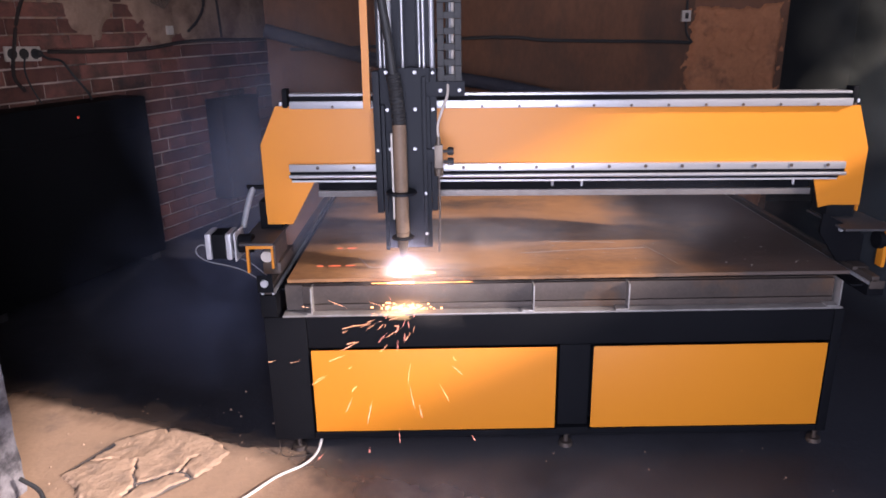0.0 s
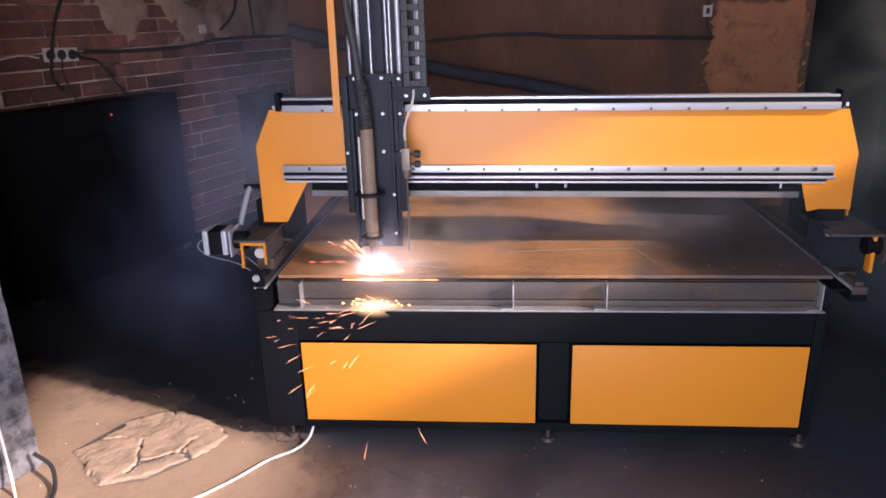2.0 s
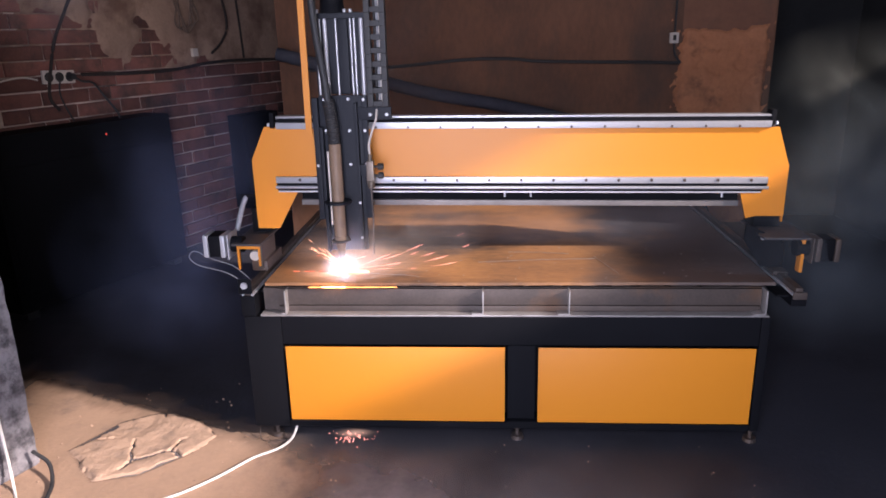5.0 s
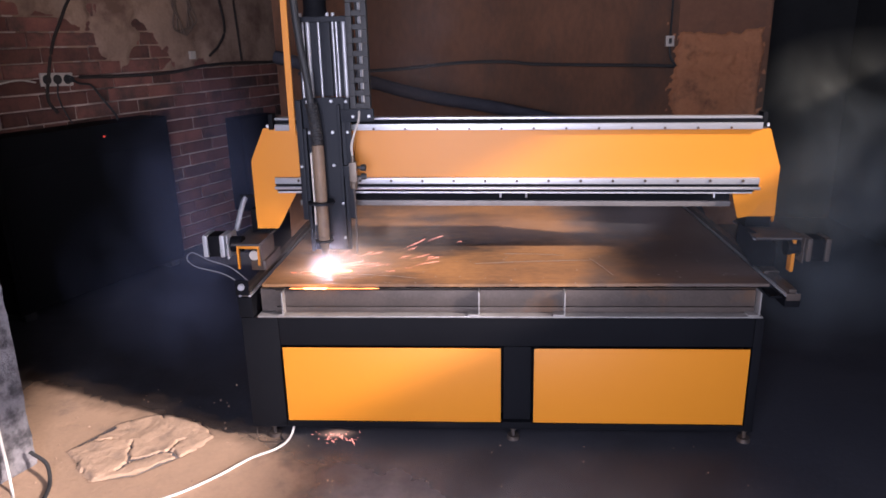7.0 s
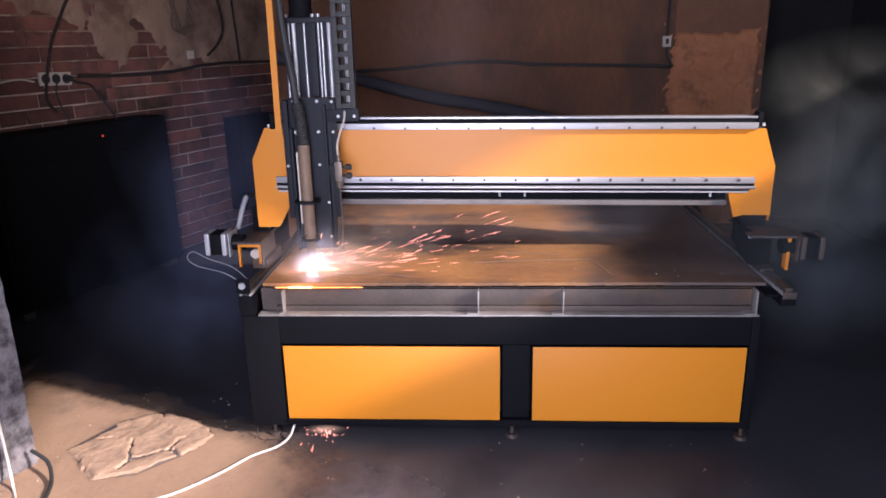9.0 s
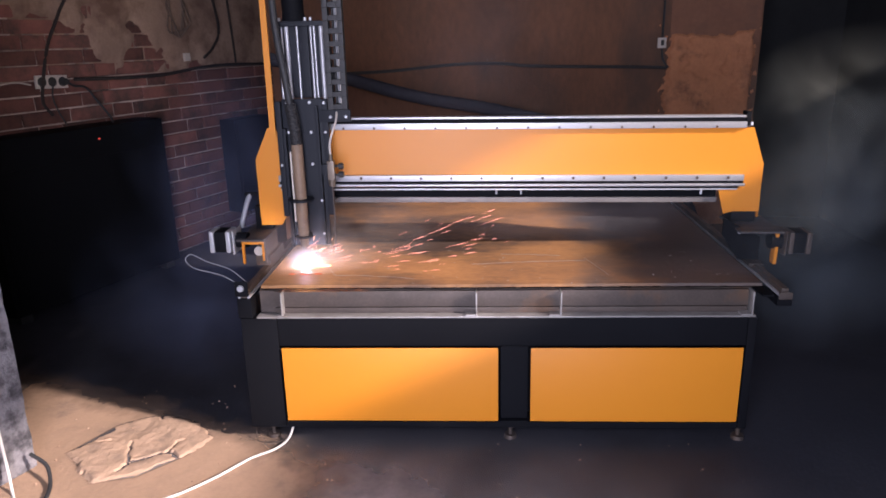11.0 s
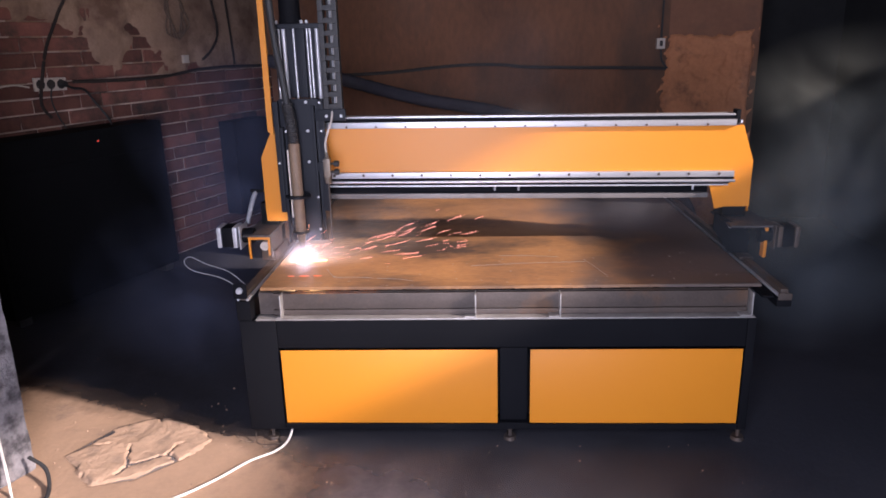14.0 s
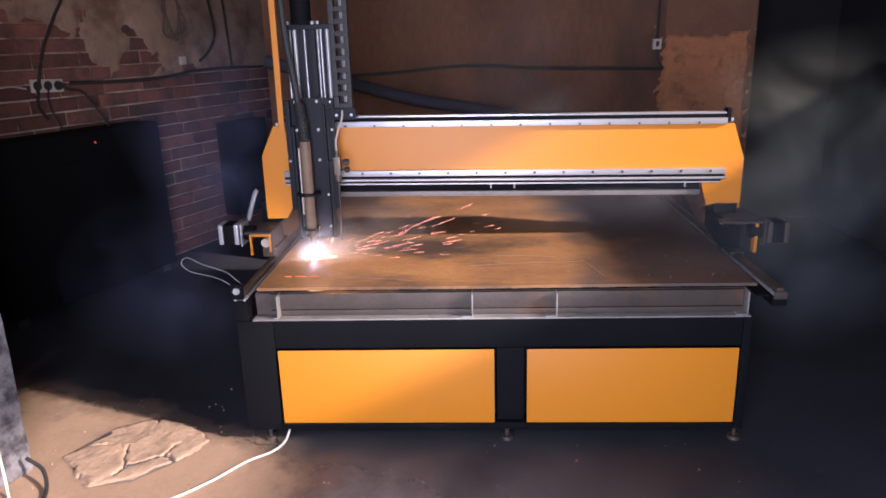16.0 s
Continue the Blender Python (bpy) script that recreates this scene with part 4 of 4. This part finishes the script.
    cable("wall_cable", [(1.628, 1.988, 2.3), (1.622, 1.985, 1.7), (1.618, 1.985, 1.4), (1.616, 1.984, 1.235)], 0.006, M_RUBBER, "black cable down to the wall switch")
    cable("wall_cable", [(1.616, 1.984, 1.18), (1.625, 1.984, 1.12), (1.655, 1.978, 1.075)], 0.006, M_RUBBER, "black cable below the wall switch")
    t = thing("wall_switch", (1.614, 2.0, 1.18), "small grey switch on the brown wall", "switch")
    part("frame", B(1.592, 1.972, 1.178, 1.636, 1.9995, 1.232, bev=0.003), M_PVC, t)
    part("rocker", B(1.606, 1.966, 1.192, 1.622, 1.9715, 1.220, bev=0.002), M_SOCKHOLE, t)
    # Tube laid along a dark diagonal band; what the band is stays assumed.
    o = mesh_object("exhaust_hose", tube(bmesh.new(), [(-0.50, 1.90, 1.17), (-0.1, 1.90, 1.06), (0.3, 1.91, 0.95), (0.75, 1.92, 0.865), (1.2, 1.92, 0.74), (1.7, 1.9, 0.45), (1.9, 1.88, 0.06)], 0.033, 14, 14, 0.06), M_DARK_TUBE)
    tagged(o, "dark ribbed tube sagging along the brown wall", "hose")
    # white mains cable on the floor
    cable("mains_cable", [(0.012, 0.10, 0.064), (0.008, 0.03, 0.045), (-0.004, -0.01, 0.014), (-0.035, -0.06, 0.0075), (-0.10, -0.115, 0.0075), (-0.174, -0.215, 0.0075), (-0.27, -0.31, 0.0075), (-0.42, -0.40, 0.0075), (-0.8, -0.62, 0.0075)], 0.0040, M_WHITE, "white mains cable lying on the floor")
    cable("column_cable", [(-0.815, -0.235, 0.75), (-0.80, -0.245, 0.45), (-0.785, -0.255, 0.2), (-0.76, -0.285, 0.02), (-0.70, -0.37, 0.006), (-0.64, -0.5, 0.006)], 0.0042, M_WHITE, "white cable running down beside the column")
    cable("column_cable", [(-0.745, -0.20, 0.075), (-0.69, -0.215, 0.045), (-0.655, -0.265, 0.012), (-0.63, -0.34, 0.006)], 0.006, M_RUBBER, "dark cable at the foot of the column")
    cable("motor_cable", [(-0.135, 0.120, 0.485), (-0.210, 0.130, 0.530), (-0.310, 0.150, 0.550), (-0.342, 0.160, 0.575), (-0.325, 0.170, 0.592), (-0.270, 0.160, 0.570), (-0.190, 0.140, 0.550), (-0.130, 0.120, 0.510)], 0.0018, M_GREYPIPE, "loop of thin grey motor cable beside the table")
    cable("foot_wire", [(-0.12, 0.03, 0.03), (-0.105, -0.005, 0.004), (-0.06, -0.012, 0.004), (-0.02, -0.006, 0.004)], 0.0018, M_STEEL, "bent wire lying by the table foot", "wire")


def build_bricks(wall):
    """The bricks of the wall, course by course."""
    rnd = random.Random(21)
    kinds = {}

    def brick_mesh(kind, v):
        if (kind, v) not in kinds:
            w = 0.264 if kind == "s" else 0.126
            bm = B(-w / 2, 0.0, -0.0325, w / 2, 0.06, 0.0325)
            for q in bm.verts:
                q.co += Vector((rnd.uniform(-1, 1) * 0.002, rnd.uniform(0, 1) * 0.002, rnd.uniform(-1, 1) * 0.0018))
            es = [e for e in bm.edges if all(q.co.y < 0.01 for q in e.verts)]
            bmesh.ops.bevel(bm, geom=es, offset=0.004, segments=1, affect="EDGES")
            kinds[kind, v] = finish("brick", bm, M_BRICK, False)
        return kinds[kind, v]

    for row in range(24):
        z = 0.040 + row * 0.0730
        x, i = -0.82 - (row % 2) * 0.066 - rnd.random() * 0.03, row
        while x < 1.75:
            kind = "s" if (i % 3) or rnd.random() < 0.15 else "h"
            w = 0.272 if kind == "s" else 0.134
            o = new("brick", brick_mesh(kind, rnd.randrange(5)))
            o.parent = wall
            o.matrix_basis = BRICK_M @ Matrix.Translation((x + w / 2, rnd.uniform(-0.003, 0.004), z))
            x += w
            i += 1


# ---- sparks, slag and smoke ----
G_ROWS = [(0, .190), (.5, .187), (1, .184), (1.5, .184), (2, .186), (2.5, .191), (3, .205), (3.5, .218), (4, .231), (5.2, .262), (6.5, .277), (7, .277), (7.5, .275), (8, .272), (8.5, .275), (9, .287), (10.2, .322), (11.5, .360), (12, .371), (12.5, .386), (13, .404), (13.5, .419), (14, .430), (14.5, .444), (15, .455), (15.5, .465), (16, .477)]
X_ROWS = [(0, .262), (.5, .255), (1, .245), (1.5, .231), (2, .219), (2.5, .214), (3, .205), (3.5, .198), (4, .190), (5.2, .164), (6.5, .136), (7, .121), (7.5, .108), (8, .097), (8.5, .084), (9, .073), (10.2, .052), (11.5, .039), (12, .032), (12.5, .023), (13, .019), (13.5, .012), (14, .018), (14.5, .024), (15, .033), (15.5, .044), (16, .055)]


def at_time(rows, t):
    return float(np.interp(t, [r[0] for r in rows], [r[1] for r in rows]))


def arc_at(t):
    return Vector((at_time(X_ROWS, t), at_time(G_ROWS, t) - 0.125, 0.545))


SPARKS = []


def spark_mesh(length, r, material):
    bm = bmesh.new()
    a, b = bm.verts.new((0, 0, 0)), bm.verts.new((0, 0, -length))
    ring = [bm.verts.new((r * math.cos(k * 2.1), r * math.sin(k * 2.1), -length * 0.3)) for k in range(3)]
    for k in range(3):
        bm.faces.new((a, ring[k], ring[(k + 1) % 3]))
        bm.faces.new((b, ring[(k + 1) % 3], ring[k]))
    return finish("spark", bm, material, False)


def spark_batch(n, t0, t1, origin, aim, reach, length, radius, material, label, seed, fall=0.0, life=(0.25, 0.45)):
    """Sparks that fly out again and again between t0 and t1; idle ones are parked out of sight inside the table."""
    rnd = random.Random(seed)
    meshes = [spark_mesh(length * k, radius * (0.7 + 0.3 * k), material) for k in (0.5, 0.8, 1.1, 1.6)]
    for i in range(n):
        d = aim(rnd).normalized()
        o = new("spark", meshes[rnd.randrange(4)])
        tagged(o, label, "spark", group="sparks of the cut")
        turn = d.to_track_quat("Z", "Y").to_matrix().to_4x4()
        park = Matrix.Translation((0.25 + rnd.uniform(-0.15, 0.15), 0.35 + rnd.uniform(-0.1, 0.1), 0.16)) @ turn
        far = reach * rnd.uniform(0.45, 1.05)
        rows, t = [], t0 - rnd.random() * 0.45
        while t < t1 and t < 15.9:
            dur = rnd.uniform(*life)
            start = origin(max(t, 0.0), rnd)

            def fly(tt):
                k = (tt - t) / dur
                return Matrix.Translation(start + d * (0.02 + far * k) + Vector((0, 0, -fall * k * k))) @ turn

            if t > 0.04:
                rows.append((t - 1 / 30, park))
            for tt in (t, t + dur / 2, t + dur):
                if 0.0 < tt < 16.0:
                    rows.append((tt, fly(tt)))
            if t <= 0.0 < t + dur:
                rows.insert(0, (0.0, fly(0.0)))
            if t < 16.0 <= t + dur:
                rows.append((16.0, fly(16.0)))
            t += dur
            if 0.0 < t < 15.93:
                rows.append((t + 1 / 30, park))
            t += 0.07 + rnd.random() * 0.12
        if rows[0][0] > 0:
            rows.insert(0, (0.0, park))
        if rows[-1][0] < 16.0:
            rows.append((16.0, rows[-1][1]))
        SPARKS.append((o, rows))


def build_sparks():
    V3 = Vector
    over = lambda t, r: arc_at(t) + V3((0.01, 0, 0.0))
    front = lambda t, r: V3((at_time(X_ROWS, t) + r.uniform(-0.05, 0.05), -0.012, 0.452))
    under = lambda t, r: V3((at_time(X_ROWS, t) + r.uniform(-0.03, 0.06), -0.015, 0.052))
    right = lambda r: V3((1.0, r.uniform(-0.25, 0.35), r.gauss(0.20, 0.15)))
    spark_batch(110, 9.0, 16.0, over, right, 0.66, 0.050, 0.00042, M_SPARK_RED, "red-hot spark flying over the steel sheet", 31, 0.05)
    spark_batch(10, 9.0, 16.0, over, lambda r: V3((r.uniform(0.1, 0.8), r.uniform(-0.2, 0.3), r.uniform(0.4, 0.9))), 0.16, 0.02, 0.0008, M_SPARK, "yellow-hot spark leaping from the cut", 32, 0.03)
    spark_batch(38, 2.0, 6.6, over, lambda r: V3((-1.0, r.uniform(-0.2, 0.3), r.gauss(0.75, 0.16))), 0.17, 0.045, 0.0007, M_SPARK, "orange-hot spark leaping back from the cut", 33, 0.0, (0.18, 0.3))
    spark_batch(46, 2.4, 9.0, over, lambda r: V3((1.0, r.uniform(-0.2, 0.3), r.gauss(0.32, 0.12))), 0.40, 0.06, 0.0005, M_SPARK_RED, "red-hot spark flying over the steel sheet", 34, 0.04)
    spark_batch(64, -0.3, 2.9, front, lambda r: V3((r.gauss(-0.85, 0.6), r.uniform(-0.5, -0.1), r.gauss(-0.08, 0.28))), 0.36, 0.036, 0.00048, M_SPARK, "yellow-hot spark spraying below the sheet edge", 35, 0.09)
    spark_batch(20, -0.3, 1.3, front, lambda r: V3((r.gauss(0.0, 0.35), r.uniform(-0.7, -0.2), r.uniform(-1.0, -0.5))), 0.55, 0.040, 0.0006, M_SPARK_RED, "red-hot spark dropping to the floor", 36, 0.02)
    spark_batch(10, 2.8, 9.2, under, lambda r: V3((r.gauss(0.2, 0.6), r.uniform(-0.8, -0.2), r.uniform(-0.5, -0.1))), 0.07, 0.018, 0.0008, M_SPARK_RED, "red-hot spark dripping out under the table", 37, 0.0)


def smoke_wisp(name, discs, material, label):
    """Thin drifting smoke about the origin."""
    o = mesh_object(name, wisp(bmesh.new(), discs), material)
    o.visible_shadow = False
    return tagged(o, label, "smoke", kind="stuff")


def build_smoke():
    s = {}
    s["left"] = smoke_wisp("smoke", [(0, 0, 0, 0.34, 0.52, 8, 10), (-0.14, 0.12, 0.10, 0.40, 0.50, -14, -20)], M_SMOKE, "thin blue-grey smoke beside the gantry")
    s["table"] = smoke_wisp("smoke", [(0, 0, 0, 0.60, 0.18, 6, 4), (0.35, -0.14, 0.01, 0.50, 0.15, -8, -5)], M_SMOKE_C, "thin grey smoke drifting over the steel sheet")
    s["right"] = smoke_wisp("smoke", [(0, 0, 0, 0.50, 0.26, 8, -14), (0.3, 0.15, 0.22, 0.60, 0.40, -10, 10)], M_SMOKE_B, "pale grey-green smoke cloud beside the table")
    s["low"] = smoke_wisp("smoke", [(0, 0, 0, 0.45, 0.36, 6, 8)], M_SMOKE, "thin blue-grey smoke low beside the table")
    s["high"] = smoke_wisp("smoke", [(0, 0, 0, 0.42, 0.40, 4, 20)], M_SMOKE_C, "thin smoke rising above the gantry")
    s["arc"] = smoke_wisp("smoke", [(0.06, -0.17, 0.0, 0.26, 0.15, 4, 10), (0.12, -0.05, 0.04, 0.34, 0.14, -10, -8)], M_FUME, "warm-lit fumes round the cut")
    s["early"] = smoke_wisp("smoke", [(0, 0, 0, 0.46, 0.50, 6, 12), (0.10, -0.10, -0.12, 0.40, 0.42, -10, -15)], M_SMOKE_E, "grey smoke rising beside the carriage")
    s["haze"] = smoke_wisp("smoke", [(0, 0, 0, 0.52, 0.36, 6, 10), (0.16, 0.12, 0.06, 0.55, 0.40, -8, -12)], M_SMOKE_D, "dull teal haze over the end of the gantry")
    return s


# ---- build ----
wall_west, wall_north = build_room()
plaster_remains()
wall_patch()
broken_screed()
build_table()
build_sheet()
gantry = build_gantry()
carriage = build_carriage()
# Emitting blobs imitate arc light leaking through the gap below the sheet edge.
slag = thing("edge_light_leak", (0, 0.02, 0.52), "glowing strip for arc light leaking under the sheet edge", "slag")
sb = bmesh.new()
for sx, sw, sh in ((0.0, 0.03, 0.0014), (-0.03, 0.02, 0.0016), (0.02, 0.012, 0.0024), (-0.01, 0.010, 0.0026)):
    bmesh.ops.create_icosphere(sb, subdivisions=2, radius=1.0, matrix=Matrix.Translation((sx, 0.020, 0.521)) @ Matrix.Diagonal((sw, 0.004, sh, 1)))
part("glowing_edge", sb, M_MOLTEN_LEAK, slag)
sb = bmesh.new()
for sx, sw, sh in ((0.055, 0.03, 0.0011), (0.10, 0.04, 0.0009), (-0.065, 0.025, 0.0012), (0.16, 0.03, 0.0006), (0.035, 0.02, 0.0013)):
    bmesh.ops.create_icosphere(sb, subdivisions=2, radius=1.0, matrix=Matrix.Translation((sx, 0.020, 0.521)) @ Matrix.Diagonal((sw, 0.004, sh, 1)))
part("dull_edge", sb, M_LEAK_DIM, slag)
jet = bmesh.new()
rr = random.Random(5)
for _ in range(70):
    sx, sw, sz, sh = rr.gauss(0.0, 0.040), rr.uniform(0.0015, 0.006), 0.444 + abs(rr.gauss(0, 0.008)), rr.uniform(0.0008, 0.0022)
    bmesh.ops.create_icosphere(jet, subdivisions=1, radius=1.0, matrix=Matrix.Translation((sx, -0.166 - 0.014 * rr.random(), sz)) @ Matrix.Diagonal((sw, 0.004, sh, 1)))
# Emitting disc paints the bloom of the slag.
part("slag_plume", wisp(bmesh.new(), [(0.004, -0.184, 0.446, 0.095, 0.038, 0, 0)]), M_HALO_SLAG, carriage, "painted yellow halo of the slag under the sheet")
part("slag_stream", jet, M_STREAM, carriage, "molten slag streaming out under the sheet")
slots = thing("hot_cut_slots", (0.07, 0.2, 0.535), "red-hot slots of finished cuts in the steel sheet", "cut slot")
for cy, cuts in ((0.130, ((0.018, 0.012), (0.060, 0.020), (0.104, 0.016))), (0.296, ((0.052, 0.010), (0.090, 0.018)))):
    sb = bmesh.new()
    for cx, half in cuts:
        bmesh.ops.create_icosphere(sb, subdivisions=2, radius=1.0, matrix=Matrix.Translation((cx, cy, 0.5355)) @ Matrix.Diagonal((half, 0.0035, 0.0016, 1)))
    part("slot", sb, M_SLOT, slots)
floor_slag = thing("floor_slag", (0, 0, 0), "glowing slag dripping on the floor under the table", "slag")
fb = bmesh.new()
for _ in range(40):
    sx, sr = rr.gauss(0.0, 0.04), rr.uniform(0.0006, 0.0016)
    bmesh.ops.create_icosphere(fb, subdivisions=1, radius=sr, matrix=Matrix.Translation((sx, rr.uniform(-0.035, 0.02), sr * 0.5)) @ Matrix.Diagonal((2.2, 1.0, 0.6, 1)))
part("droplets", fb, M_SPARK_RED, floor_slag)
# Painted halo over the droplets.
part("slag_plume", wisp(bmesh.new(), [(0.0, -0.02, 0.016, 0.085, 0.020, 0, 0)]), M_HALO_WARM, floor_slag, "painted orange halo of the fallen slag")
build_clutter()
build_sparks()
smoke = build_smoke()
build_bricks(wall_west)


def motions():
    walk(gantry, [(t, pose(0.70, g, 0.52, 0, 0.62, 0)) for t, g in G_ROWS])
    walk(carriage, [(t, pose(x, at_time(G_ROWS, t) - 0.08, 0.80)) for t, x in X_ROWS])
    walk(slag, [(t, pose(x + 0.02 * max(0.0, t - 9), 0.02 + 0.035 * max(0.0, min(1.0, (t - 9) / 2.5)), 0.52)) for t, x in X_ROWS])
    walk(floor_slag, [(t, pose(at_time(X_ROWS, t) + 0.03, y, 0.0)) for t, y in ((0, 0.30), (2.4, 0.24), (3.0, 0.045), (8.8, 0.040), (9.2, 0.09), (10.5, 0.30), (16, 0.36))])
    for o, rows in SPARKS:
        walk(o, rows)
    walk(smoke["left"], [(0, pose(-0.20, 0.42, 0.74)), (4, pose(-0.38, 0.46, 0.70, 0, 6)), (8, pose(-0.32, 0.48, 0.66)), (12, pose(-0.26, 0.60, 0.72, 0, -8)), (16, pose(-0.36, 0.70, 0.85))])
    walk(smoke["low"], [(0, pose(-0.35, 0.28, 0.40)), (4, pose(-0.50, 0.35, 0.45, 0, 8)), (8, pose(-0.45, 0.35, 0.40)), (12, pose(-0.42, 0.40, 0.38, 0, -8)), (16, pose(-0.50, 0.45, 0.40))])
    walk(smoke["table"], [(0, pose(0.55, 0.30, 0.62)), (4, pose(0.75, 0.45, 0.64)), (8, pose(0.60, 0.50, 0.64)), (12, pose(0.75, 0.58, 0.66)), (16, pose(0.95, 0.62, 0.70))])
    walk(smoke["right"], [(0, pose(2.05, 0.90, 0.90)), (4, pose(1.88, 0.75, 0.70, 0, 5)), (8, pose(1.86, 0.70, 0.64)), (12, pose(1.92, 0.70, 0.64, 0, -6)), (16, pose(1.80, 0.70, 0.62, 0, -10))])
    walk(smoke["early"], [(0, pose(-0.10, 0.40, 0.84)), (2.5, pose(-0.24, 0.44, 0.96, 0, 4)), (4, pose(-0.65, 0.48, 1.45, 0, 7)), (6.3, pose(-1.2, 0.50, 1.9, 0, 12)), (16, pose(-1.5, 0.50, 2.1, 0, 20))])
    walk(smoke["haze"], [(0, pose(1.86, 0.20, 0.62)), (4, pose(1.72, 0.16, 0.60, 0, 4)), (8, pose(1.72, 0.15, 0.60)), (12, pose(1.74, 0.18, 0.58, 0, -5)), (16, pose(1.72, 0.20, 0.58))])
    walk(smoke["high"], [(0, pose(0.10, 1.0, 0.95)), (5, pose(0.2, 1.1, 1.15)), (10, pose(0.6, 1.2, 1.25)), (14, pose(0.80, 1.2, 1.0)), (16, pose(0.85, 1.2, 1.12))])
    walk(smoke["arc"], [(t, pose(x + 0.03, at_time(G_ROWS, t) - 0.02, 0.585 - 0.05 * max(0.0, 1 - t / 3))) for t, x in X_ROWS])


motions()
